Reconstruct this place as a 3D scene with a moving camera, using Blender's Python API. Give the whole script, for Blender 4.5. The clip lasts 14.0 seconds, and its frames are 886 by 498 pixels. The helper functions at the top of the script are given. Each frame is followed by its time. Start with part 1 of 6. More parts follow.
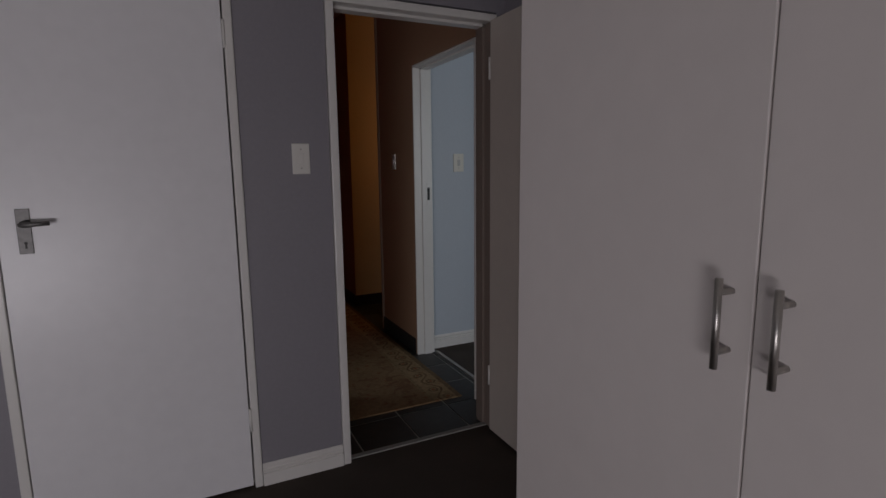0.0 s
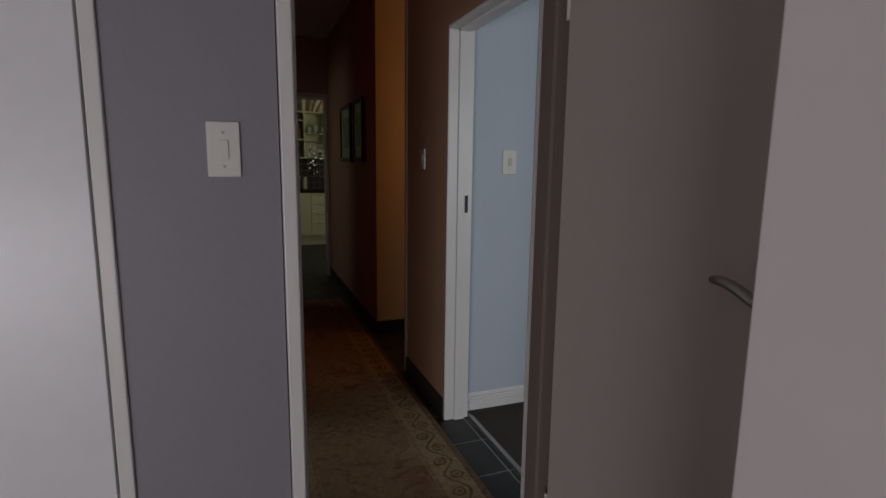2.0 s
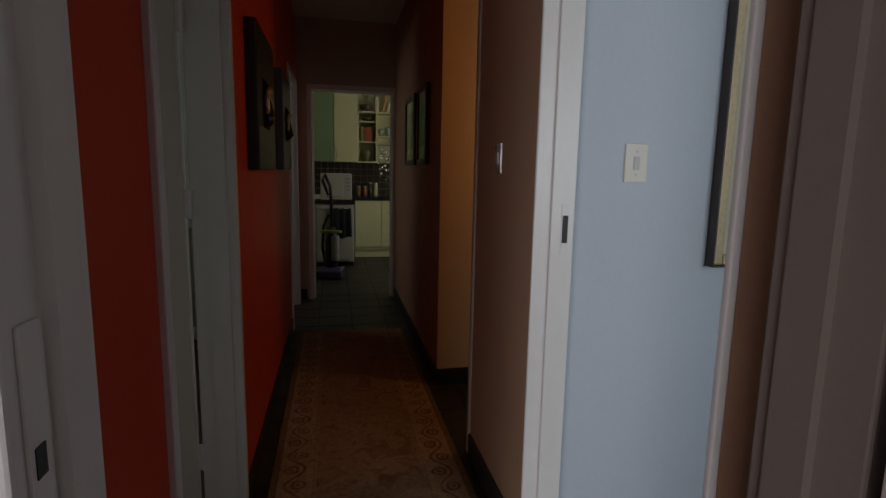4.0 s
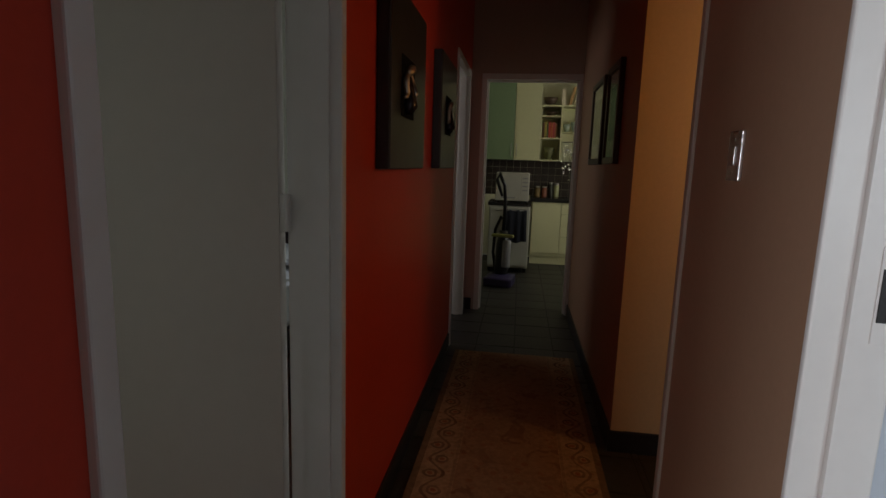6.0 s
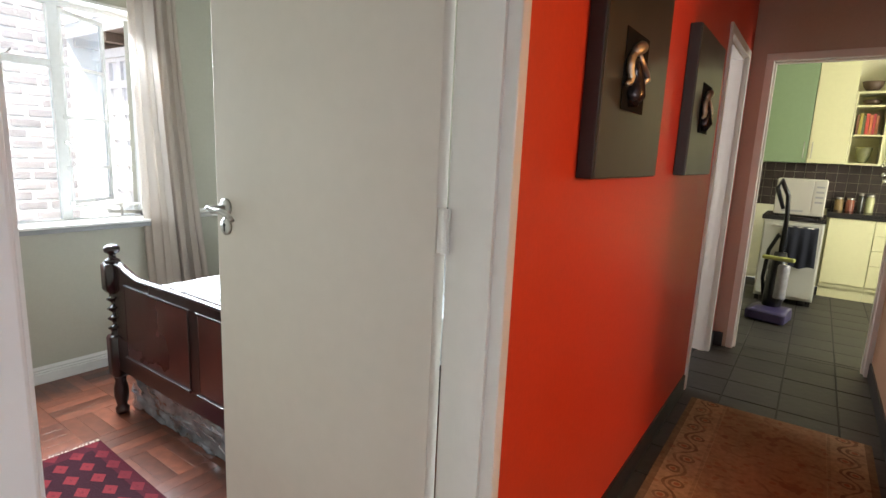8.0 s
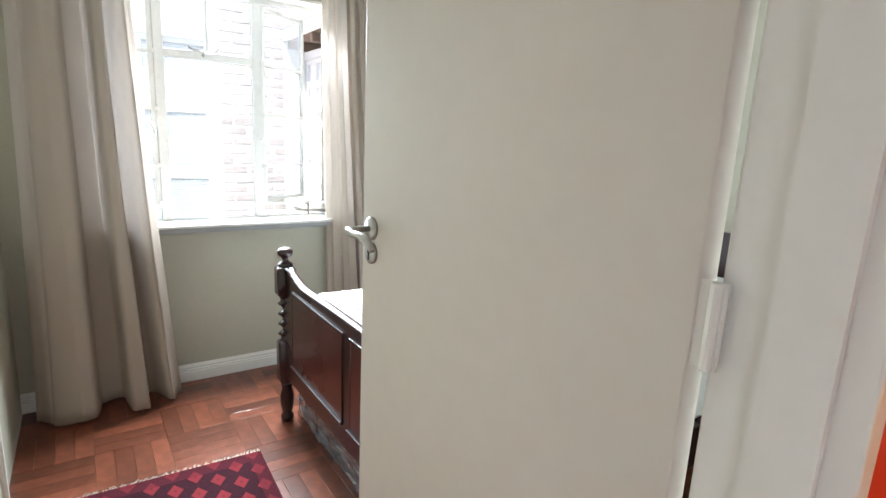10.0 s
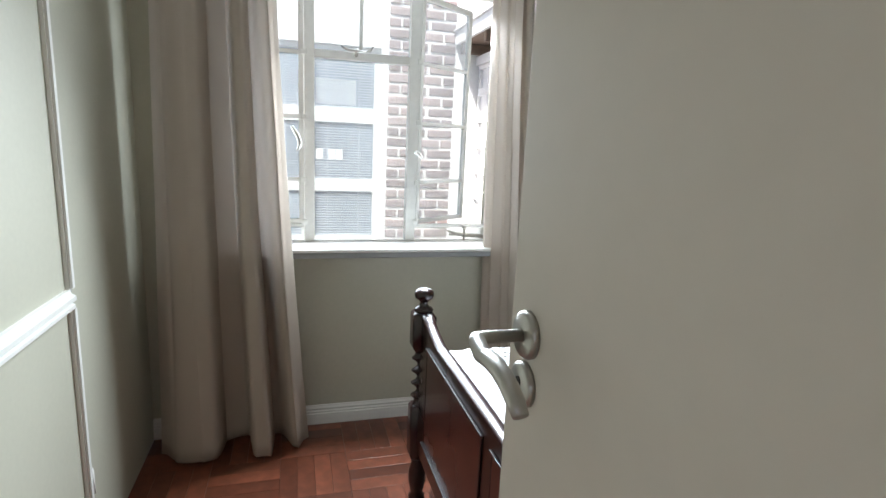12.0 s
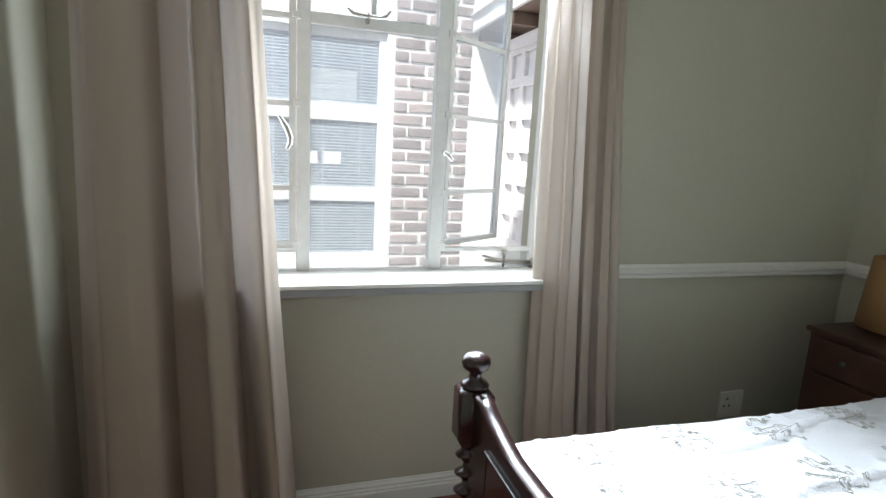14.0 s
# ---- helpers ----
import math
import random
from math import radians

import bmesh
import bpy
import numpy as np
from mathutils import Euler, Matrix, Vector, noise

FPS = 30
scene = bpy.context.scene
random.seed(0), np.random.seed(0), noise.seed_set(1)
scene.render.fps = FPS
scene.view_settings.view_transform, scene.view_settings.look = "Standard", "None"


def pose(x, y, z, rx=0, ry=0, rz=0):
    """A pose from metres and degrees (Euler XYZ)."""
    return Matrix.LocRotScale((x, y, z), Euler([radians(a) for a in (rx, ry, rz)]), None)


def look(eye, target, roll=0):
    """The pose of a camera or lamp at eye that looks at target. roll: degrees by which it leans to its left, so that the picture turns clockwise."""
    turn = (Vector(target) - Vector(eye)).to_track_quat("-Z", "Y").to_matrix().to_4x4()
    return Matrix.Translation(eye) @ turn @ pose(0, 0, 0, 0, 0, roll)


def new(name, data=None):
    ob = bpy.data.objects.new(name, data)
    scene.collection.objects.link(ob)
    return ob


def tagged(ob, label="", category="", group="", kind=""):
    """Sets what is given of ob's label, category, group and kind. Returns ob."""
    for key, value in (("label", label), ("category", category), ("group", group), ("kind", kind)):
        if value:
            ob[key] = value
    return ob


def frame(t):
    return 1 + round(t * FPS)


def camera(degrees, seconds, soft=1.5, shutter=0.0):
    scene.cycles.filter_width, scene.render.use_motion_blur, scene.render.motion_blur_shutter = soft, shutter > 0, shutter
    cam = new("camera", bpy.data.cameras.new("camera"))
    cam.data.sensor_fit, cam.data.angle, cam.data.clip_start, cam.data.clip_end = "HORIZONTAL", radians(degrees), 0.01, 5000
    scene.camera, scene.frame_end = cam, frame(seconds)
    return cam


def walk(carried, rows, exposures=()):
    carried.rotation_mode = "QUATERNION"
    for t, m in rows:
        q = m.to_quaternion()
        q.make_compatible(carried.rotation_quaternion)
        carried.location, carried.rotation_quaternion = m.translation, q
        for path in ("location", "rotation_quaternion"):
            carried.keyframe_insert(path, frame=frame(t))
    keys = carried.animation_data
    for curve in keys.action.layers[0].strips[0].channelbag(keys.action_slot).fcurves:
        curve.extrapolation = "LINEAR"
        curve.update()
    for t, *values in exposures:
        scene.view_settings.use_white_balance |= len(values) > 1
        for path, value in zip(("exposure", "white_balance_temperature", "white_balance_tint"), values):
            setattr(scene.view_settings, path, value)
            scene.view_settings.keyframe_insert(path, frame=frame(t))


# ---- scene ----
cam = camera(80.1, 14.0)
# seconds, x, y, z, yaw, pitch, roll
ROWS = [
    (0.0, -0.004, -0.009, 1.346, -26.02, -8.79, -0.64),
    (0.5, 0.124, 0.186, 1.340, -24.79, -8.85, -0.28),
    (1.0, 0.277, 0.391, 1.352, -23.07, -8.97, 0.01),
    (1.5, 0.375, 0.657, 1.357, -22.04, -9.05, 0.37),
    (2.0, 0.476, 0.895, 1.358, -20.75, -9.01, 0.73),
    (2.2, 0.522, 1.014, 1.357, -20.20, -9.06, 0.77),
    (4.3, 0.831, 1.932, 1.339, -9.48, -8.51, 1.21),
    (4.5, 0.832, 2.011, 1.346, -7.77, -8.71, 1.27),
    (5.0, 0.849, 2.180, 1.358, -2.91, -8.80, 1.57),
    (5.5, 0.904, 2.325, 1.353, 2.28, -8.84, 1.80),
    (6.0, 0.947, 2.448, 1.351, 8.05, -9.10, 1.83),
    (6.5, 0.937, 2.580, 1.348, 14.30, -9.55, 2.06),
    (7.0, 0.975, 2.666, 1.363, 21.59, -9.88, 2.07),
    (7.2, 0.985, 2.712, 1.369, 24.56, -9.83, 2.05),
    (7.5, 0.997, 2.769, 1.373, 28.59, -10.00, 2.25),
    (8.0, 0.982, 2.849, 1.378, 34.93, -10.30, 2.55),
    (8.5, 0.898, 2.952, 1.378, 40.43, -10.47, 2.71),
    (9.0, 0.799, 3.054, 1.389, 45.70, -10.45, 2.98),
    (9.2, 0.772, 3.085, 1.397, 47.35, -10.77, 3.01),
    (11.3, 0.252, 3.462, 1.395, 69.00, -11.43, 2.49),
    (11.5, 0.194, 3.492, 1.392, 70.59, -11.28, 2.63),
    (12.0, 0.031, 3.526, 1.388, 73.95, -11.20, 2.69),
    (12.3, -0.082, 3.528, 1.385, 75.43, -11.19, 2.59),
    (12.5, -0.169, 3.519, 1.379, 75.85, -11.27, 2.93),
    (13.0, -0.355, 3.522, 1.364, 76.17, -11.24, 2.95),
    (13.5, -0.520, 3.525, 1.352, 75.54, -10.90, 3.12),
    (14.0, -0.632, 3.532, 1.349, 72.93, -10.42, 3.03),
]
EXPOSURES = [(0.0, -2.50), (1.0, -2.18), (2.0, -1.92), (4.0, -1.43), (5.0, -1.62), (5.5, -1.45), (6.0, -1.06), (6.5, -0.30), (7.0, 0.55), (7.5, 1.32), (8.5, 2.02), (9.2, 2.26), (11.3, 1.12), (12.0, 1.08), (12.7, 1.12), (14.0, 1.0)]


def held(x, y, z, yaw, pitch, roll):
    a, b = radians(yaw), radians(pitch)
    ahead = Vector((-math.sin(a) * math.cos(b), math.cos(a) * math.cos(b), math.sin(b)))
    return look((x, y, z), Vector((x, y, z)) + 2 * ahead, roll)


walk(cam, [(row[0], held(*row[1:])) for row in ROWS], EXPOSURES)

# ---------------------------------------------------------------- light
world = bpy.data.worlds.new("sky")
scene.world = world
world.use_nodes = True
_n = world.node_tree.nodes
_sky = _n.new("ShaderNodeTexSky")
_sky.sky_type, _sky.sun_disc = "NISHITA", False
_sky.sun_elevation, _sky.sun_rotation = radians(53), radians(125)
world.node_tree.links.new(_sky.outputs[0], _n["Background"].inputs[0])
_n["Background"].inputs[1].default_value = 0.15

sun = new("sun", bpy.data.lights.new("sun", "SUN"))
sun.data.energy, sun.data.angle, sun.data.color = 5.0, radians(4), (1.0, 0.97, 0.94)
sun.matrix_world = look((10, -7, 16), (0, 0, 0))


def area(name, eye, target, w, h, power, color, spread=180):
    lamp = new(name, bpy.data.lights.new(name, "AREA"))
    lamp.data.shape, lamp.data.size, lamp.data.size_y = "RECTANGLE", w, h
    lamp.data.energy, lamp.data.color = power, color
    lamp.data.spread = radians(spread)
    lamp.matrix_world = look(eye, target)
    return lamp


DAY = (0.985, 0.935, 1.0)
WINDAY = (0.79, 0.905, 1.0)
area("daylight_green_room", (-2.54, 3.96, 1.49), (0, 3.96, 1.49), 1.08, 1.10, 15, WINDAY, 162)
area("skylight_green_room", (-2.48, 4.13, 1.92), (-1.48, 4.02, 1.10), 0.58, 0.12, 20, WINDAY, 100)
area("daylight_main_room", (-1.60, -2.52, 0.34), (-0.2, 2, 0.1), 2.3, 0.5, 300, DAY)
area("daylight_blue_room", (2.9, -0.42, 1.5), (2.5, 3.4, 1.1), 1.5, 1.2, 80, (0.86, 0.93, 1.0))
area("daylight_kitchen", (3.12, 8.3, 1.62), (0.9, 10.1, 2.10), 1.0, 0.9, 29, (1.0, 0.97, 0.83))
# unseen lamp added before a blank wall to brighten the side doorway
area("fill_side_room", (-1.25, 6.85, 1.5), (0.4, 6.85, 1.2), 0.9, 0.9, 12, DAY)
passage_bulb = new("passage_bulb", bpy.data.lights.new("passage_bulb", "POINT"))
passage_bulb.data.energy, passage_bulb.data.color, passage_bulb.data.shadow_soft_size = 11.5, (1.0, 0.54, 0.18), 0.08
passage_bulb.location = (2.45, 4.5, 1.7)

# ---------------------------------------------------------------- materials
def mat(name, color, rough=0.6, metal=0.0, vary=0.10, grain=30.0, bump=0.15, big=1.5, spec=0.5, island=0.0, coat=0.0):
    """A plain surface with uneven tone at two scales and a fine relief."""
    m = bpy.data.materials.new(name)
    m.use_nodes = True
    nt = m.node_tree
    bsdf = nt.nodes["Principled BSDF"]
    co = nt.nodes.new("ShaderNodeTexCoord")
    n1 = nt.nodes.new("ShaderNodeTexNoise")
    n1.inputs["Scale"].default_value, n1.inputs["Detail"].default_value = big, 4
    n2 = nt.nodes.new("ShaderNodeTexNoise")
    n2.inputs["Scale"].default_value, n2.inputs["Detail"].default_value = grain, 6
    for n in (n1, n2):
        nt.links.new(co.outputs["Object"], n.inputs["Vector"])
    add = nt.nodes.new("ShaderNodeMath")
    add.operation = "ADD"
    nt.links.new(n1.outputs[0], add.inputs[0])
    nt.links.new(n2.outputs[0], add.inputs[1])
    ramp = nt.nodes.new("ShaderNodeMapRange")
    ramp.inputs[1].default_value, ramp.inputs[2].default_value = 0.6, 1.4
    ramp.inputs[3].default_value, ramp.inputs[4].default_value = 1 - vary, 1 + vary
    nt.links.new(add.outputs[0], ramp.inputs[0])
    value = ramp.outputs[0]
    if island:
        info = nt.nodes.new("ShaderNodeObjectInfo")
        geo = nt.nodes.new("ShaderNodeNewGeometry")
        both = nt.nodes.new("ShaderNodeMath")
        both.operation = "ADD"
        nt.links.new(info.outputs["Random"], both.inputs[0])
        nt.links.new(geo.outputs["Random Per Island"], both.inputs[1])
        fr = nt.nodes.new("ShaderNodeMath")
        fr.operation = "FRACT"
        nt.links.new(both.outputs[0], fr.inputs[0])
        mr = nt.nodes.new("ShaderNodeMapRange")
        mr.inputs[3].default_value, mr.inputs[4].default_value = 1 - island, 1 + island
        nt.links.new(fr.outputs[0], mr.inputs[0])
        mul = nt.nodes.new("ShaderNodeMath")
        mul.operation = "MULTIPLY"
        nt.links.new(mr.outputs[0], mul.inputs[0])
        nt.links.new(value, mul.inputs[1])
        value = mul.outputs[0]
    mix = nt.nodes.new("ShaderNodeVectorMath")
    mix.operation = "SCALE"
    mix.inputs[0].default_value = color
    nt.links.new(value, mix.inputs["Scale"])
    nt.links.new(mix.outputs[0], bsdf.inputs["Base Color"])
    bsdf.inputs["Metallic"].default_value = metal
    bsdf.inputs["Specular IOR Level"].default_value = spec
    bsdf.inputs["Coat Weight"].default_value = coat
    rr = nt.nodes.new("ShaderNodeMapRange")
    rr.inputs[3].default_value, rr.inputs[4].default_value = max(0.02, rough - 0.08), min(1, rough + 0.08)
    nt.links.new(n1.outputs[0], rr.inputs[0])
    nt.links.new(rr.outputs[0], bsdf.inputs["Roughness"])
    if bump:
        b = nt.nodes.new("ShaderNodeBump")
        b.inputs["Strength"].default_value, b.inputs["Distance"].default_value = bump, 0.004
        nt.links.new(n2.outputs[0], b.inputs["Height"])
        nt.links.new(b.outputs[0], bsdf.inputs["Normal"])
    return m


M_MAUVE = mat("mauve_paint", (0.272, 0.258, 0.282), 0.55, vary=0.05, grain=60, bump=0.1)
M_WHITE = mat("white_gloss_paint", (0.78, 0.76, 0.72), 0.35, vary=0.03, grain=25, bump=0.06)
M_DOOR = mat("door_paint", (0.635, 0.575, 0.51), 0.48, vary=0.03, grain=20, bump=0.06)
M_CLOSET = mat("closet_door_gloss", (0.83, 0.82, 0.83), 0.33, vary=0.03, grain=20, bump=0.05)
M_WARD = mat("wardrobe_laminate", (0.74, 0.69, 0.66), 0.4, vary=0.03, grain=15, bump=0.03)
M_RED = mat("red_paint", (0.60, 0.046, 0.018), 0.45, vary=0.06, grain=60, bump=0.1)
M_BROWN = mat("taupe_paint", (0.375, 0.222, 0.137), 0.55, vary=0.05, grain=60, bump=0.1)
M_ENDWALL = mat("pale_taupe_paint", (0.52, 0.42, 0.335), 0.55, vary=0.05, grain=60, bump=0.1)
M_BLUE = mat("pale_blue_paint", (0.53, 0.58, 0.63), 0.6, vary=0.03, grain=60, bump=0.08)
M_GREEN = mat("sage_paint", (0.478, 0.461, 0.370), 0.6, vary=0.04, grain=60, bump=0.08)
M_CEIL = mat("ceiling_paint", (0.75, 0.74, 0.71), 0.8, vary=0.03)
M_CARPET = mat("brown_carpet", (0.085, 0.07, 0.06), 0.95, vary=0.35, grain=220, bump=0.8, spec=0.1)
M_SLATE = mat("black_slate", (0.031, 0.028, 0.024), 0.5, vary=0.35, grain=18, bump=0.5, island=0.25)
# the hall's grout, its colour lifted for bedroom daylight at the doors
M_LIT_GROUT = mat("grout", (0.34, 0.33, 0.31), 0.9, vary=0.2, grain=80)
M_DARKGROUT = mat("dark_grout", (0.031, 0.029, 0.026), 0.8, vary=0.2, grain=80)
M_PARQ = mat("parquet_base", (0.12, 0.05, 0.03), 0.5)
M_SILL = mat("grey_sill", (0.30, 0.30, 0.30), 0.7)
M_STEEL = mat("brushed_steel", (0.46, 0.44, 0.41), 0.38, metal=1.0, vary=0.08, grain=120, bump=0.05)
M_CHROME = mat("polished_chrome", (0.9, 0.89, 0.87), 0.28, metal=1.0, vary=0.03, grain=70, bump=0.6)
M_GLINT = mat("mirror_steel", (0.85, 0.85, 0.82), 0.08, metal=1.0, vary=0.03, bump=0)
M_BLACK = mat("black_canvas", (0.012, 0.011, 0.010), 0.5, vary=0.3, grain=200, bump=0.2)
M_PLASTIC = mat("white_plastic", (0.75, 0.73, 0.68), 0.35, vary=0.02, bump=0)
M_LINEN = mat("white_linen", (0.80, 0.79, 0.80), 0.85, vary=0.03, grain=300, bump=0.3)


def glass_material(name, veil=0.0):
    """Clear glass with a mirror sheen; an optional film scatters daylight to mimic glare haze."""
    m = bpy.data.materials.new(name)
    m.use_nodes = True
    nt = m.node_tree
    nt.nodes.remove(nt.nodes["Principled BSDF"])
    clear = nt.nodes.new("ShaderNodeBsdfTransparent")
    clear.inputs[0].default_value = (0.94, 0.97, 0.96, 1)
    gloss = nt.nodes.new("ShaderNodeBsdfGlossy")
    gloss.inputs["Roughness"].default_value = 0.02
    lay = nt.nodes.new("ShaderNodeLayerWeight")
    power = nt.nodes.new("ShaderNodeMath")
    power.operation = "POWER"
    power.inputs[1].default_value = 5.0
    nt.links.new(lay.outputs["Facing"], power.inputs[0])
    fres = nt.nodes.new("ShaderNodeMath")
    fres.operation = "MULTIPLY_ADD"
    fres.inputs[1].default_value, fres.inputs[2].default_value = 0.9, 0.04
    nt.links.new(power.outputs[0], fres.inputs[0])
    mix = nt.nodes.new("ShaderNodeMixShader")
    nt.links.new(fres.outputs[0], mix.inputs[0])
    nt.links.new(clear.outputs[0], mix.inputs[1])
    nt.links.new(gloss.outputs[0], mix.inputs[2])
    top = mix
    if veil:
        film = nt.nodes.new("ShaderNodeBsdfTranslucent")
        film.inputs[0].default_value = (0.85, 0.86, 0.88, 1)
        top = nt.nodes.new("ShaderNodeMixShader")
        top.inputs[0].default_value = veil
        nt.links.new(mix.outputs[0], top.inputs[1])
        nt.links.new(film.outputs[0], top.inputs[2])
    nt.links.new(top.outputs[0], nt.nodes["Material Output"].inputs[0])
    return m


M_GLASS = glass_material("picture_glass")
M_PANE = glass_material("glare_veiled_glass", 0.24)

# ---------------------------------------------------------------- building helpers
def box(bm, x0, x1, y0, y1, z0, z1, bevel=0.0):
    v = bmesh.ops.create_cube(bm, size=1.0)["verts"]
    bmesh.ops.scale(bm, vec=(abs(x1 - x0), abs(y1 - y0), abs(z1 - z0)), verts=v)
    bmesh.ops.translate(bm, vec=((x0 + x1) / 2, (y0 + y1) / 2, (z0 + z1) / 2), verts=v)
    if bevel:
        es = list({e for w in v for e in w.link_edges})
        bmesh.ops.bevel(bm, geom=es, offset=bevel, segments=2, affect="EDGES", profile=0.5)
    return bm


def boxes(*items, bevel=0.0):
    bm = bmesh.new()
    for it in items:
        box(bm, *it, bevel=bevel)
    return bm


def mesh_of(name, bm, material, smooth=False):
    me = bpy.data.meshes.new(name)
    bm.normal_update()
    bm.to_mesh(me)
    bm.free()
    if smooth:
        for p in me.polygons:
            p.use_smooth = True
    for mt in (material if isinstance(material, (list, tuple)) else [material]):
        me.materials.append(mt)
    return me


def part(name, bm, material, parent=None, label="", smooth=False, m=None):
    ob = new(name, mesh_of(name, bm, material, smooth))
    if parent is not None:
        ob.parent = parent
    if m is not None:
        ob.matrix_basis = m
    return tagged(ob, label) if label else ob


def thing(name, label, category, group="", kind="", m=None):
    ob = new(name)
    ob.empty_display_size = 0.1
    if m is not None:
        ob.matrix_basis = m
    return tagged(ob, label, category, group, kind)


def structure(name, bm, material, label, category):
    return tagged(part(name, bm, material), label, category, kind="structure")


def wall(name, axis, at0, at1, a0, a1, z0, z1, holes, material, label):
    """A wall slab across `axis` from at0 to at1, along the other axis from a0 to a1, with holes (from, to, bottom, top)."""
    bm = bmesh.new()

    def slab(p, q, zb, zt):
        if q - p > 1e-4 and zt - zb > 1e-4:
            box(bm, *((at0, at1, p, q) if axis == "x" else (p, q, at0, at1)), zb, zt)

    cur = a0
    for p, q, zb, zt in sorted(holes):
        slab(cur, p, z0, z1)
        slab(p, q, z0, zb)
        slab(p, q, zt, z1)
        cur = q
    slab(cur, a1, z0, z1)
    return structure(name, bm, material, label, "wall")


# ---------------------------------------------------------------- plan
H = 2.78                      # ceilings
AY0, AY1 = 2.22, 2.34         # wall between main bedroom and hall
RX = 0.47                     # red wall face
TX = 1.443                    # taupe wall face
KY = 7.32                     # kitchen doorway wall face
GX0, GX1 = -2.44, 0.34        # green room from window wall to hall wall
GY0, GY1 = 2.90, 6.10
BY = 3.454                    # blue wall face
WP = -2.585                    # window plane

# main bedroom
wall("wall_mauve", "y", AY0, AY0 + 0.06, -3.0, 1.50, 0, H, [(-0.60, 0.190, 0, 2.06), (0.560, 1.375, 0, 2.06)], M_MAUVE, "mauve painted bedroom wall around two doorways")
wall("wall_hall_south", "y", AY0 + 0.06, AY1, RX - 0.13, TX + 0.13, 0, H, [(0.560, 1.375, 0, 2.06)], M_BROWN, "taupe painted wall at the hall's end")
wall("wall_closet_back", "y", AY1 - 0.02, AY1, -3.0, RX - 0.13, 0, H, [], M_MAUVE, "plain wall behind the closed door")
wall("wall_main_west", "x", -3.1, -3.0, -2.7, AY1, 0, H, [], M_MAUVE, "mauve painted bedroom side wall")
wall("wall_main_south", "y", -2.7, -2.6, -3.0, 1.5, 0, H, [(-2.85, -0.85, 0.15, 2.05)], M_MAUVE, "mauve painted bedroom wall with a window")
wall("wall_main_east", "x", 1.42, 1.50, -2.6, AY0, 0, H, [], M_MAUVE, "mauve painted wall behind the wardrobe")
structure("floor_carpet", boxes((-3.0, 1.42, -2.6, AY0 + 0.03, -0.1, 0.0)), M_CARPET, "dark brown short-pile bedroom carpet", "carpet")
structure("ceiling_main", boxes((-3.1, 1.5, -2.7, AY0 + 0.06, H, H + 0.1)), M_CEIL, "white plaster bedroom ceiling", "ceiling")

# hall
wall("wall_red", "x", RX - 0.06, RX, AY1, KY, 0, H, [(2.948, 3.822, 0, 2.06), (6.24, 7.15, 0, 2.16)], M_RED, "bright red painted hall wall with two doorways")
wall("wall_green_east", "x", GX1, RX - 0.06, GY0, GY1 + 0.1, 0, H, [(2.948, 3.822, 0, 2.06)], M_GREEN, "sage green bedroom wall with the doorway")
wall("wall_taupe", "x", TX, TX + 0.06, AY1, KY, 0, H, [(2.52, 3.381, 0, 2.03), (4.12, 4.93, 0, H)], M_BROWN, "taupe painted hall wall with openings")
wall("wall_blue_west", "x", TX + 0.06, TX + 0.12, -0.5, BY, 0, H, [(2.52, 3.381, 0, 2.03)], M_BLUE, "pale blue painted wall with the doorway")
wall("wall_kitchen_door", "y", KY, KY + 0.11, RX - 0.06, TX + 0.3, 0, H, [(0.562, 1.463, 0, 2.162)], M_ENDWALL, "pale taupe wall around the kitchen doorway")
structure("floor_hall", boxes((RX - 0.13, TX + 0.16, 3.42, KY + 0.11, -0.1, -0.0035), (TX + 0.16, 2.9, 4.0, 5.1, -0.1, -0.0035)), M_DARKGROUT, "dark grey grout bed of the hall floor", "floor")
structure("floor_entry", boxes((RX - 0.13, TX + 0.16, AY0 + 0.03, 3.42, -0.1, -0.0025)), M_LIT_GROUT, "grey grout bed at the bedroom doors, lightened as by daylight", "floor")
structure("ceiling_hall", boxes((RX - 0.06, TX + 0.06, AY0 + 0.06, KY + 0.11, H, H + 0.1), (TX + 0.06, 2.9, 3.9, 5.1, H, H + 0.1)), M_CEIL, "dim white hall ceiling", "ceiling")

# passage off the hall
# cream paint, yellowed so part of the lamp's warmth sits in the colour
M_PASSAGE = mat("lamp_toned_cream", (0.72, 0.54, 0.28), 0.55, vary=0.05, grain=60, bump=0.1)
wall("wall_passage_north", "y", 4.93, 5.03, TX + 0.06, 2.9, 0, H, [], M_PASSAGE, "cream painted wall of the side passage, lamplight deepening its colour")
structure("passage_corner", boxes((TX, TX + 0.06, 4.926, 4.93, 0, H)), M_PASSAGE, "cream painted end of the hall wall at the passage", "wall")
wall("wall_passage_south", "y", 4.02, 4.12, TX + 0.06, 2.9, 0, H, [], M_BROWN, "taupe wall of the side passage")
wall("wall_passage_end", "x", 2.8, 2.9, 4.12, 4.93, 0, H, [], M_BROWN, "taupe end wall of the side passage")

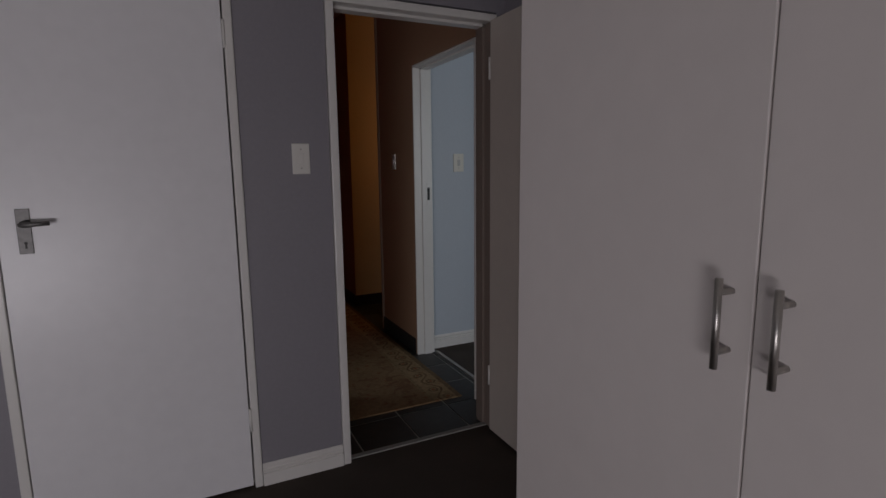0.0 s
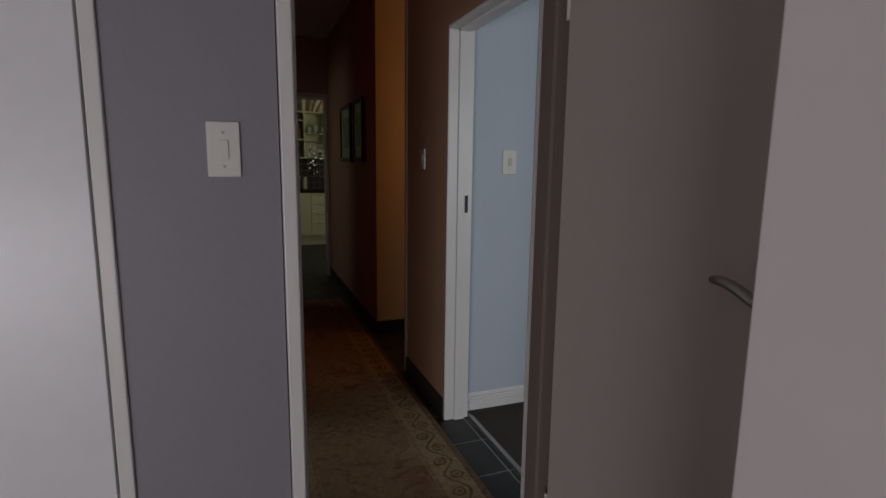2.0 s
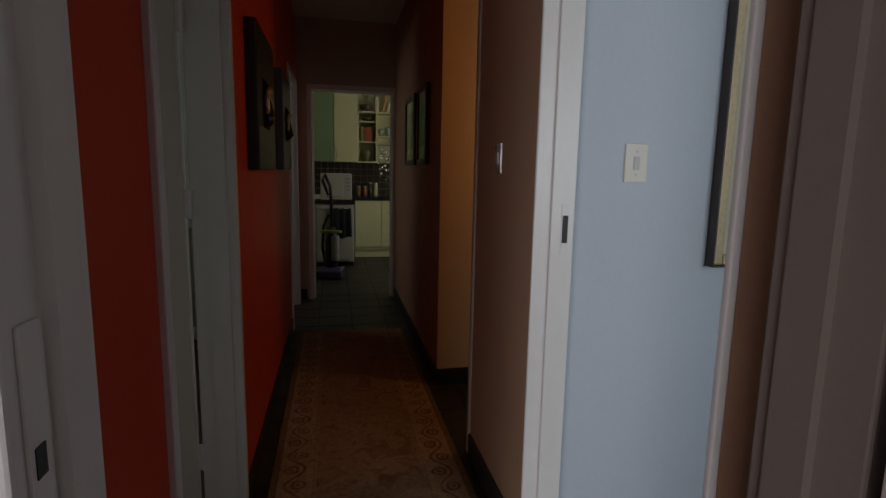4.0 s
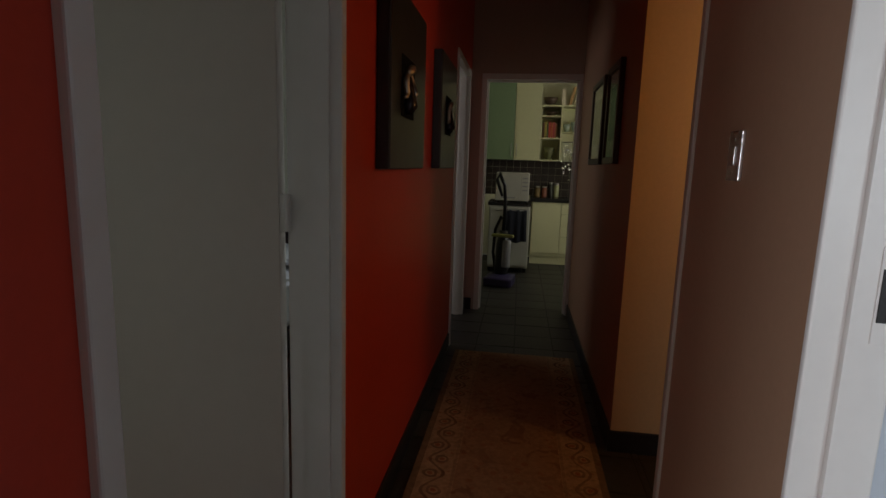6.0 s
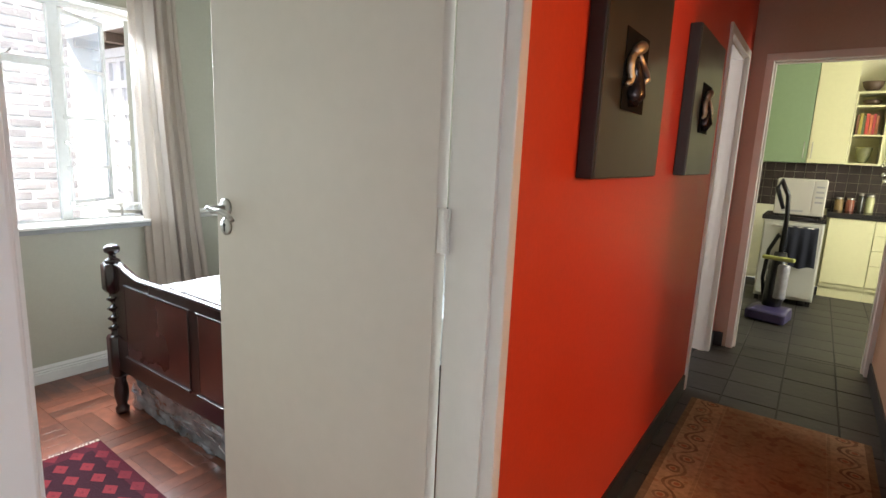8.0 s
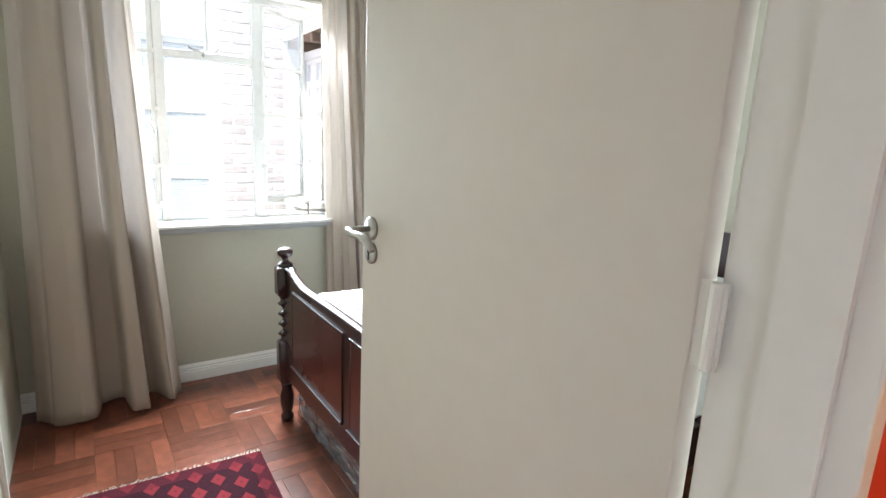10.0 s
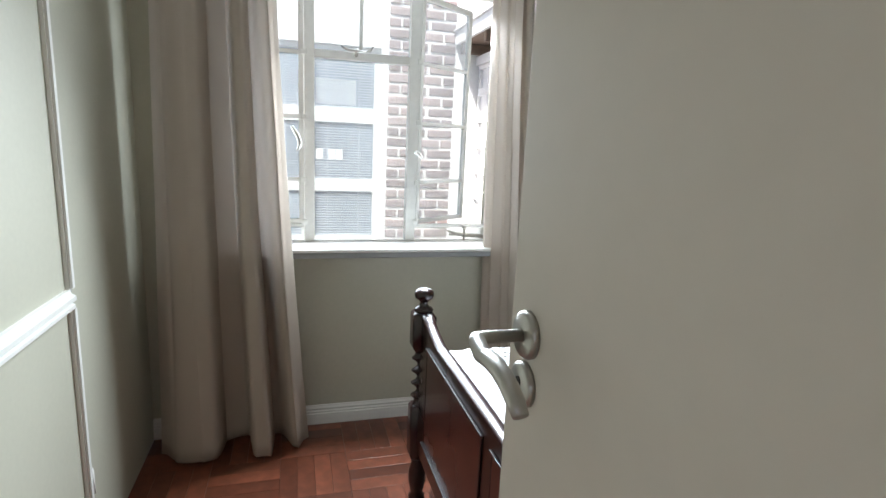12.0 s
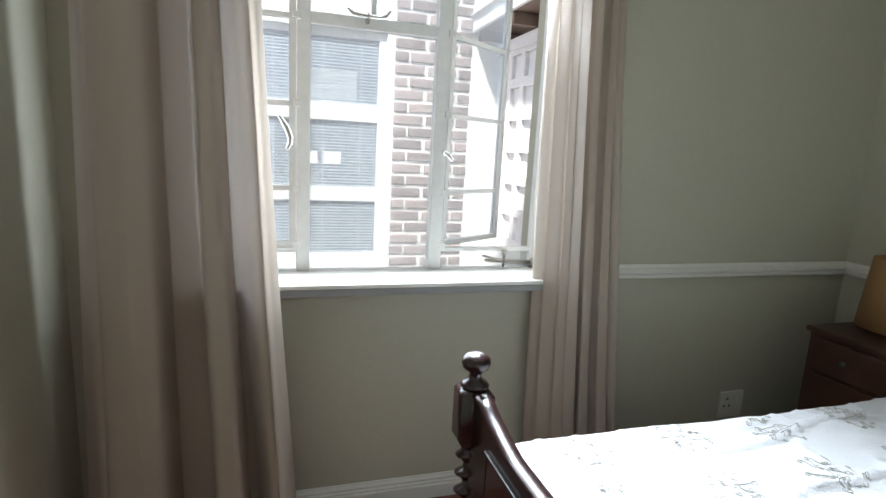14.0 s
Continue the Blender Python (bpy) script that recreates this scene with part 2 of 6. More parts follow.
# blue room
wall("wall_blue_north", "y", BY, BY + 0.1, TX + 0.06, 4.6, 0, H, [], M_BLUE, "pale blue painted wall with switch and picture")
wall("wall_blue_east", "x", 4.5, 4.6, -0.5, BY, 0, H, [], M_BLUE, "plain pale blue side wall")
wall("wall_blue_south", "y", -0.6, -0.5, TX + 0.06, 4.6, 0, H, [(2.1, 3.7, 0.9, 2.1)], M_BLUE, "pale blue wall with a window")
structure("floor_blue", boxes((TX + 0.16, 4.5, -0.5, BY, -0.1, 0.0)), M_CARPET, "dark grey carpet of the blue room", "carpet")
structure("ceiling_blue", boxes((TX + 0.06, 4.6, -0.6, BY + 0.1, H, H + 0.1)), M_CEIL, "white ceiling of the blue room", "ceiling")

# green bedroom
wall("wall_green_window", "x", -2.72, GX0, GY0 - 0.1, GY1 + 0.1, 0, H, [(3.14, 4.53, 0.862, 2.125)], M_GREEN, "sage green wall below and beside the window")
wall("wall_green_south", "y", GY0 - 0.1, GY0, GX0, GX1, 0, H, [], M_GREEN, "sage green panelled wall")
wall("wall_green_north", "y", GY1, GY1 + 0.1, GX0, GX1, 0, H, [], M_GREEN, "sage green wall behind the bed head")
structure("floor_parquet", boxes((GX0, RX - 0.13, GY0, GY1, -0.1, -0.012)), M_PARQ, "dark bed under the parquet", "floor")
structure("ceiling_green", boxes((-2.72, RX - 0.06, GY0 - 0.1, GY1 + 0.1, H, H + 0.1)), M_CEIL, "white ceiling of the green bedroom", "ceiling")

# side room behind the second door of the red wall
wall("wall_side_west", "x", -1.4, -1.3, 6.13, 7.9, 0, H, [], M_GREEN, "plain side room wall")
wall("wall_side_north", "y", 7.8, 7.9, -1.3, 0.41, 0, H, [], M_GREEN, "plain side room wall")
structure("floor_side", boxes((-1.3, RX - 0.13, 6.13, 7.8, -0.1, 0)), M_CARPET, "dark floor of the side room", "floor")
structure("ceiling_side", boxes((-1.4, RX - 0.06, 6.13, 7.9, H, H + 0.1)), M_CEIL, "white side room ceiling", "ceiling")

# kitchen
M_KWALL = mat("kitchen_paint", (0.62, 0.60, 0.42), 0.6, vary=0.04)
wall("wall_kitchen_north", "y", 10.5, 10.6, -0.6, 3.3, 0, H, [], M_KWALL, "cream kitchen wall behind the cabinets")
wall("wall_kitchen_west", "x", -0.6, -0.5, KY + 0.11, 10.5, 0, H, [], M_KWALL, "cream kitchen side wall")
wall("wall_kitchen_east", "x", 3.2, 3.3, KY + 0.11, 10.5, 0, H, [(7.8, 8.8, 1.1, 2.1)], M_KWALL, "cream kitchen wall with a window")
wall("wall_kitchen_south_east", "y", KY, KY + 0.11, TX + 0.3, 3.3, 0, H, [], M_KWALL, "cream kitchen wall")
wall("wall_kitchen_south_west", "y", KY + 0.48, KY + 0.58, -0.6, 0.41, 0, H, [], M_KWALL, "cream kitchen wall")
structure("floor_kitchen", boxes((-0.5, 3.2, KY + 0.11, 10.5, -0.1, -0.0025)), M_DARKGROUT, "grey grout bed of the kitchen floor", "floor")
structure("ceiling_kitchen", boxes((-0.6, 3.3, KY + 0.11, 10.6, H, H + 0.1)), M_CEIL, "white kitchen ceiling", "ceiling")

# ground outside
structure("ground", boxes((-300, 300, -300, 300, -0.4, -0.3)), mat("paving", (0.3, 0.29, 0.27), 0.9, vary=0.3), "pale concrete yard reaching the distance", "ground")

# ---------------------------------------------------------------- shape helpers
def tube(bm, pts, radius, seg=10, flat=1.0):
    """A round bar along points; radius is a number or a list, flat squeezes it in z."""
    pts = [Vector(p) for p in pts]
    rings = []
    side = None
    for i, p in enumerate(pts):
        d = (pts[min(i + 1, len(pts) - 1)] - pts[max(i - 1, 0)]).normalized()
        if side is None:
            side = d.cross(Vector((0, 0, 1)) if abs(d.z) < 0.9 else Vector((1, 0, 0))).normalized()
        side = (side - d * side.dot(d)).normalized()
        up = side.cross(d)
        r = radius[i] if isinstance(radius, (list, tuple)) else radius
        rings.append([bm.verts.new(p + side * (r * math.cos(a)) + up * (r * flat * math.sin(a))) for a in (2 * math.pi * k / seg for k in range(seg))])
    for a, b in zip(rings, rings[1:]):
        for k in range(seg):
            bm.faces.new((a[k], a[(k + 1) % seg], b[(k + 1) % seg], b[k]))
    bm.faces.new(list(reversed(rings[0])))
    bm.faces.new(rings[-1])
    bmesh.ops.recalc_face_normals(bm, faces=bm.faces)
    return bm


def lathe(bm, profile, seg=20, centre=(0, 0, 0), sides=None):
    """Turns (radius, height) pairs round the upright axis."""
    cx, cy, cz = centre
    n = sides or seg
    rings = [[bm.verts.new((cx + r * math.cos(2 * math.pi * (k + 0.5) / n), cy + r * math.sin(2 * math.pi * (k + 0.5) / n), cz + z)) for k in range(n)] for r, z in profile]
    for a, b in zip(rings, rings[1:]):
        for k in range(n):
            bm.faces.new((a[k], a[(k + 1) % n], b[(k + 1) % n], b[k]))
    bm.faces.new(list(reversed(rings[0])))
    bm.faces.new(rings[-1])
    return bm


def disc_x(bm, x0, x1, y, z, r, seg=24, flat=1.0):
    """A round plate that faces along x."""
    return tube(bm, [(x0, y, z), ((x0 + x1) / 2, y, z), (x1, y, z)], [r * 0.94, r, r * 0.9], seg, flat)


def disc_y(bm, x, y0, y1, z, r, seg=24, flat=1.0):
    return tube(bm, [(x, y0, z), (x, (y0 + y1) / 2, z), (x, y1, z)], [r * 0.94, r, r * 0.9], seg, flat)


def profile_run(bm, axis, a0, a1, base, sign, prof):
    """A moulding along `axis` from a0 to a1 on the wall face `base`; prof: (out, height) pairs, closed back to the wall."""
    def at(a, o, z):
        return (a, base + sign * o, z) if axis == "x" else (base + sign * o, a, z)
    full = [(0.0, prof[0][1])] + list(prof) + [(0.0, prof[-1][1])]
    A = [bm.verts.new(at(a0, o, z)) for o, z in full]
    B = [bm.verts.new(at(a1, o, z)) for o, z in full]
    for i in range(len(full) - 1):
        bm.faces.new((A[i], A[i + 1], B[i + 1], B[i]))
    bm.faces.new(A)
    bm.faces.new(list(reversed(B)))
    bmesh.ops.recalc_face_normals(bm, faces=bm.faces)
    return bm


SKIRT = [(0.018, 0.002), (0.018, 0.056), (0.011, 0.060), (0.016, 0.068), (0.009, 0.074), (0.013, 0.083), (0.006, 0.092), (0.004, 0.098)]
DADO = [(0.010, 0.876), (0.022, 0.882), (0.022, 0.892), (0.013, 0.897), (0.026, 0.905), (0.026, 0.918), (0.015, 0.924), (0.012, 0.936)]


def skirting(name, axis, runs, base, sign, prof, material, label):
    bm = bmesh.new()
    for a0, a1 in runs:
        profile_run(bm, axis, a0, a1, base, sign, prof)
    return structure(name, bm, material, label, "skirting board")


def frame_y(name, x0, x1, y0, y1, top, face, material, label, lip=0.012, hinge_side=None):
    """Door frame in a wall across y: two jambs and a head, with faces on both sides and a stop."""
    ob = thing(name, label, "door frame", kind="structure")
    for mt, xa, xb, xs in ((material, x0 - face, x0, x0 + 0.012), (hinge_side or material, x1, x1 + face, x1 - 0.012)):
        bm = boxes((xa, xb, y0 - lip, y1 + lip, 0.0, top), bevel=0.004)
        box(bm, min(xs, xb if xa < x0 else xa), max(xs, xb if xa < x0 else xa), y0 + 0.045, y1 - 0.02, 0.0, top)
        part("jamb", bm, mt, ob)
    bm = boxes((x0 - face, x1 + face, y0 - lip, y1 + lip, top, top + face), bevel=0.004)
    box(bm, x0, x1, y0 + 0.045, y1 - 0.02, top - 0.012, top)
    part("head", bm, material, ob)
    return ob


def frame_x(name, y0, y1, x0, x1, top, face, material, label, lip=0.012, proud=0.0, near_face=None):
    ob = thing(name, label, "door frame", kind="structure")
    near = near_face or face
    for ya, yb, s0, s1, out in ((y0 - near, y0, y0, y0 + 0.012, proud), (y1, y1 + face, y1 - 0.012, y1, 0.0)):
        bm = boxes((x0 - lip, x1 + lip + out, ya, yb, 0.0, top), bevel=0.004)
        box(bm, x0 + 0.045, x1 - 0.02, s0, s1, 0.0, top)
        part("jamb", bm, material, ob)
    bm = boxes((x0 - lip, x1 + lip, y0 - near, y1 + face, top, top + face), bevel=0.004)
    box(bm, x0 + 0.045, x1 - 0.02, y0, y1, top - 0.012, top)
    part("head", bm, material, ob)
    return ob


def light_switch(label, m, plate, rocker_mat, w=0.072, h=0.122, group=""):
    """Built in its own plane: x across, z up, facing -y."""
    ob = thing("light_switch", label, "light switch", group, m=m)
    part("plate", boxes((-w / 2, w / 2, -0.009, 0.0, -h / 2, h / 2), bevel=0.003), plate, ob)
    part("rocker", boxes((-0.011, 0.011, -0.013, -0.009, -0.022, 0.022), bevel=0.002), rocker_mat, ob)
    for z in (0.038, -0.038):
        part("screw", disc_y(bmesh.new(), 0, -0.0105, -0.009, z, 0.0035, 10), M_STEEL, ob)
    return ob


def lever_set(parent, face, out, spindle, toward, z, material, along="y", arch=0.022, droop=0.0, reach=0.057, gap=0.072, girth=1.0):
    """Rose, curved lever and keyhole plate on a door face. out: direction off the face; toward: which way the lever points."""
    def P(a, o, h):
        return (face + out * o, a, h) if along == "y" else (a, face + out * o, h)
    disc = disc_x if along == "y" else disc_y
    bm = bmesh.new()
    tube(bm, [P(spindle, 0.0, z), P(spindle, 0.006, z), P(spindle, 0.010, z)], [0.027, 0.027, 0.023], 24)
    part("rose", bm, material, parent, "brushed steel rose", True)
    bm = bmesh.new()
    pts = [P(spindle, 0.008, z), P(spindle, reach - 0.017, z), P(spindle + toward * 0.006, reach - 0.005, z + 0.001), P(spindle + toward * 0.02, reach, z + 0.004)]
    pts += [P(spindle + toward * (0.02 + 0.105 * u), reach - 0.004 * u, z - 0.004 + arch * math.sin(u * 2.0) - droop * u * u - 0.004 * math.cos(u * 3)) for u in (0.15, 0.3, 0.45, 0.6, 0.75, 0.9, 1.0)]
    tube(bm, pts, [girth * r for r in (0.010, 0.010, 0.0105, 0.011, 0.0115, 0.012, 0.012, 0.0115, 0.011, 0.0105, 0.009)], 14, 0.85)
    part("lever", bm, material, parent, "curved brushed steel lever", True)
    bm = bmesh.new()
    tube(bm, [P(spindle, o, z - gap) for o in (0.0, 0.006, 0.009)], [0.026, 0.026, 0.022], 24)
    plate = part("keyhole_plate", bm, material, parent, "brushed steel keyhole plate", True)
    bm = bmesh.new()
    tube(bm, [P(spindle, 0.007, z - gap + 0.004), P(spindle, 0.0102, z - gap + 0.004)], 0.006, 12)
    s0, s1 = sorted((spindle - 0.003, spindle + 0.003))
    f0, f1 = sorted((face + out * 0.007, face + out * 0.0102))
    box(bm, *((f0, f1, s0, s1) if along == "y" else (s0, s1, f0, f1)), z - gap - 0.016, z - gap + 0.002)
    part("keyhole", bm, M_BLACK, plate)


# ---------------------------------------------------------------- main bedroom
skirting("baseboard_mauve", "x", [(0.210, 0.560)], AY0, -1, SKIRT, M_WHITE, "white moulded skirting board on the mauve wall")
# hinge-side jamb is coloured dark taupe to hold its shade
frame_y("door_frame_bedroom", 0.597, 1.338, AY0, AY1, 2.015, 0.034, M_WHITE, "white painted steel door frame to the hall", hinge_side=mat("jamb_shade_taupe", (0.25, 0.20, 0.17), 0.55, vary=0.05, grain=60))
frame_y("door_frame_closet", -0.578, 0.176, AY0, AY0 + 0.06, 2.04, 0.032, M_WHITE, "white painted frame round the closed door")

M_OLDSTEEL = mat("tarnished_steel", (0.17, 0.165, 0.16), 0.5, metal=0.9, vary=0.25, grain=60, bump=0.1)
closet = thing("closed_door", "white flush door, closed, with steel plate handle", "door")
part("leaf", boxes((-0.575, 0.1695, AY0 - 0.006, AY0 + 0.032, 0.012, 2.034), bevel=0.002), M_CLOSET, closet)
plate = part("handle_plate", boxes((-0.520, -0.479, AY0 - 0.010, AY0 - 0.006, 1.070, 1.224), bevel=0.0015), M_OLDSTEEL, closet, "worn steel handle plate")
bm = bmesh.new()
tube(bm, [(-0.499, AY0 - 0.008, 1.172), (-0.499, AY0 - 0.040, 1.172), (-0.490, AY0 - 0.047, 1.172), (-0.455, AY0 - 0.047, 1.173), (-0.420, AY0 - 0.044, 1.174)], [0.011, 0.010, 0.010, 0.008, 0.008], 12)
part("lever", bm, M_OLDSTEEL, closet, "dull steel lever", True)
bm = boxes((-0.502, -0.496, AY0 - 0.0112, AY0 - 0.0098, 1.088, 1.104))
disc_y(bm, -0.499, AY0 - 0.0112, AY0 - 0.0098, 1.107, 0.005, 10)
part("keyhole", bm, M_BLACK, plate)
for z in (0.26, 1.80):
    bm = bmesh.new()
    tube(bm, [(0.175, AY0 - 0.011, z), (0.175, AY0 - 0.011, z + 0.1)], 0.006, 10)
    part("hinge", bm, M_WHITE, closet, "painted-over butt hinge", True)

light_switch("white plastic light switch on the mauve wall", pose(0.4385, AY0, 1.3875), M_PLASTIC, M_PLASTIC, 0.071, 0.124)

bedroom_door = thing("open_door", "white flush door, wide open against the wardrobe", "door", "flush doors")
part("leaf", boxes((1.318, 1.358, 1.420, 2.178, 0.012, 2.010), bevel=0.002), M_DOOR, bedroom_door)
lever_set(bedroom_door, 1.318, -1, 1.472, 1, 1.140, M_STEEL)
for z in (0.25, 1.75):
    bm = bmesh.new()
    tube(bm, [(1.320, 2.186, z), (1.320, 2.186, z + 0.1)], 0.006, 10)
    part("hinge", bm, M_WHITE, bedroom_door, "painted-over butt hinge", True)
strike = thing("strike_plate", "white painted strike plate on the door frame", "strike plate")
part("plate", boxes((0.597, 0.6005, AY0 + 0.006, AY0 + 0.036, 1.055, 1.225), bevel=0.001), M_WHITE, strike)
part("slot", boxes((0.600, 0.6015, AY0 + 0.012, AY0 + 0.026, 1.105, 1.130)), M_BLACK, strike)

wardrobe = thing("built_in_wardrobe", "white built-in wardrobe with steel bar handles", "wardrobe")
part("carcass", boxes((0.794, 1.300, 1.110, 1.128, 0.0, 2.70), (0.794, 1.300, -2.35, -2.33, 0.0, 2.70), (1.283, 1.300, -2.33, 1.110, 0.0, 2.70), (0.794, 1.283, -2.33, 1.110, 2.68, 2.70), (0.81, 1.283, -2.33, 1.110, 0.0, 0.08)), M_WARD, wardrobe)
edges = [1.130, 0.489, -0.192, -0.896, -1.577, -2.35]
for i, (ya, yb) in enumerate(zip(edges, edges[1:])):
    d = part("door", boxes((0.772, 0.792, yb + 0.002, ya - 0.002, 0.06, 2.68), bevel=0.002), M_WARD, wardrobe)
    yh = yb + 0.038 if i % 2 == 0 else ya - 0.056
    bm = bmesh.new()
    tube(bm, [(0.738, yh, 1.022), (0.738, yh, 1.170)], 0.0062, 16)
    for z in (1.048, 1.146):
        tube(bm, [(0.773, yh, z), (0.738, yh, z)], 0.005, 12)
    part("bar_handle", bm, M_STEEL, d, "brushed steel bar handle", True)

window_main = thing("window_main", "white framed glazed door behind the walk", "window", kind="structure")
for n, b in (("frame", (-2.85, -0.85, -2.68, -2.64, 0.15, 0.22)), ("frame", (-2.85, -0.85, -2.68, -2.64, 1.98, 2.05)), ("frame", (-2.85, -2.79, -2.68, -2.64, 0.22, 1.98)), ("frame", (-0.91, -0.85, -2.68, -2.64, 0.22, 1.98)), ("mullion", (-1.88, -1.82, -2.68, -2.64, 0.22, 1.98))):
    part(n, boxes(b), M_WHITE, window_main)

# ---------------------------------------------------------------- hall
SLATE_SKIRT = [(0.010, -0.004), (0.010, 0.10), (0.007, 0.108)]
M_SKIRT = mat("black_skirting_tile", (0.022, 0.021, 0.021), 0.4, vary=0.3, grain=40, bump=0.25)
skirting("baseboard_red", "y", [(AY1, 2.930), (3.834, 6.22), (7.16, KY)], RX, 1, SLATE_SKIRT, M_SKIRT, "black slate tile skirting along the red wall")
skirting("baseboard_taupe", "y", [(AY1, 2.49), (3.42, 4.09), (4.93, KY)], TX, -1, SLATE_SKIRT, M_SKIRT, "black slate tile skirting along the taupe wall")
skirting("baseboard_passage", "x", [(TX - 0.01, 2.8)], 4.93, -1, SLATE_SKIRT, M_SKIRT, "black slate tile skirting in the side passage")
skirting("baseboard_hall_end", "x", [(RX, 0.54)], KY, -1, SLATE_SKIRT, M_SKIRT, "black slate skirting beside the kitchen doorway")

frame_x("door_frame_green_room", 2.987, 3.796, GX1, RX, 2.03, 0.036, M_WHITE, "white painted door frame in the red wall", lip=0.012, proud=0.003, near_face=0.040)
frame_x("door_frame_side_room", 6.29, 7.100, GX1 + 0.02, RX, 2.105, 0.05, M_WHITE, "white painted door frame in the red wall", lip=0.014)
frame_x("door_frame_blue_room", 2.545, 3.374, TX, TX + 0.12, 2.010, 0.014, M_WHITE, "white painted steel door frame to the blue room", lip=0.008)
frame_y("door_frame_kitchen", 0.614, 1.412, KY, KY + 0.11, 2.112, 0.050, M_WHITE, "cream painted frame round the kitchen doorway")
# cream trim dulled to tan, the dim warm light kept in its colour
tagged(part("trim_passage", boxes((TX - 0.010, TX + 0.12, 4.092, 4.124, 0.0, H), bevel=0.004), mat("dimmed_cream_trim", (0.45, 0.36, 0.28), 0.45, vary=0.05)), "cream corner trim of the side passage, dimmed in its colour", "trim", kind="structure")

latch = thing("latch_plate", "black latch slot in the white door frame", "strike plate")
part("plate", boxes((1.520, 1.5425, 3.3595, 3.363, 1.085, 1.245), bevel=0.001), M_WHITE, latch)
part("slot", boxes((1.524, 1.541, 3.3565, 3.3598, 1.122, 1.209)), M_BLACK, latch)

light_switch("mirror-bright chrome light switch on the taupe wall", pose(TX, 3.777, 1.392, 0, 0, -90), M_CHROME, M_CHROME, 0.072, 0.115)
light_switch("cream plastic light switch with greyish rocker, blue wall", pose(1.818, BY, 1.379), mat("cream_plastic", (0.72, 0.69, 0.60), 0.35, vary=0.02, bump=0), mat("grey_rocker", (0.52, 0.51, 0.48), 0.4, vary=0.05, bump=0), 0.083, 0.130)

# wall art
M_GOLD = mat("old_gold", (0.52, 0.47, 0.38), 0.45, metal=1.0, vary=0.25, grain=40, bump=0.2)
M_PEWTER = mat("bright_pewter", (0.60, 0.57, 0.55), 0.35, metal=1.0, vary=0.2, grain=40, bump=0.2)
M_DARKMETAL = mat("black_gloss_metal", (0.035, 0.028, 0.03), 0.22, metal=0.6, vary=0.3, grain=30, bump=0.1)
M_INSET = mat("matt_black_recess", (0.010, 0.009, 0.008), 0.9, vary=0.3, grain=60, bump=0.1, spec=0.1)
M_PANEL = mat("olive_black_board", (0.035, 0.033, 0.024), 0.35, vary=0.25, grain=8, bump=0.1)


def relief_panel(y, label):
    """A deep black board with a small recess and bent metal shapes in it."""
    ob = thing("relief_picture", label, "picture", "relief pictures")
    part("board", boxes((RX + 0.001, RX + 0.046, y, y + 0.61, 1.330, 1.940), bevel=0.004), M_BLACK, ob)
    part("face", boxes((RX + 0.0462, RX + 0.050, y + 0.004, y + 0.606, 1.334, 1.936), bevel=0.001), M_PANEL, ob)
    part("inset", boxes((RX + 0.0502, RX + 0.053, y + 0.148, y + 0.358, 1.516, 1.727), bevel=0.001), M_INSET, ob)
    x = RX + 0.064

    def bent(pts, radii):
        bm = bmesh.new()
        tube(bm, [(x + d, y + a, z) for a, z, d in pts], radii, 12)
        return bm

    bm = bent([(0.178, 1.662, 0), (0.200, 1.672, 0.004), (0.235, 1.686, 0.004), (0.272, 1.699, 0)], [0.008, 0.016, 0.017, 0.008])
    for tb in (bent([(0.185, 1.660, 0), (0.158, 1.643, 0.002), (0.150, 1.617, 0.004), (0.172, 1.600, 0.003), (0.160, 1.584, 0.003), (0.138, 1.577, 0.002)], [0.010, 0.011, 0.010, 0.010, 0.009, 0.006]),):
        me = mesh_of("ornament", tb, M_GOLD)
        bm.from_mesh(me)
        bpy.data.meshes.remove(me)
    part("ornament", bm, M_GOLD, ob, "bent gold metal ornament", True)
    part("ornament", bent([(0.225, 1.664, 0), (0.268, 1.642, 0.002), (0.305, 1.626, 0.003), (0.325, 1.612, 0.003), (0.290, 1.598, 0.002)], [0.009, 0.010, 0.010, 0.009, 0.006]), M_PEWTER, ob, "bent pewter metal ornament", True)
    part("ornament", bent([(0.212, 1.662, -0.006), (0.222, 1.620, -0.004), (0.236, 1.585, -0.003), (0.216, 1.555, -0.002), (0.226, 1.532, -0.004)], [0.012, 0.020, 0.026, 0.034, 0.018]), M_DARKMETAL, ob, "dark glossy metal ornament", True)
    return ob


relief_panel(4.157, "square black board with a gold ornament, on the red wall")
relief_panel(5.255, "square black board with a gold ornament, beside the side door")

M_FRAME = mat("dark_walnut_frame", (0.045, 0.025, 0.018), 0.35, vary=0.3, grain=40, bump=0.1)
M_MATTE = mat("cream_mount", (0.66, 0.62, 0.46), 0.5, vary=0.06, grain=40)
M_PRINT = mat("faded_print", (0.26, 0.26, 0.20), 0.7, vary=0.5, grain=14)


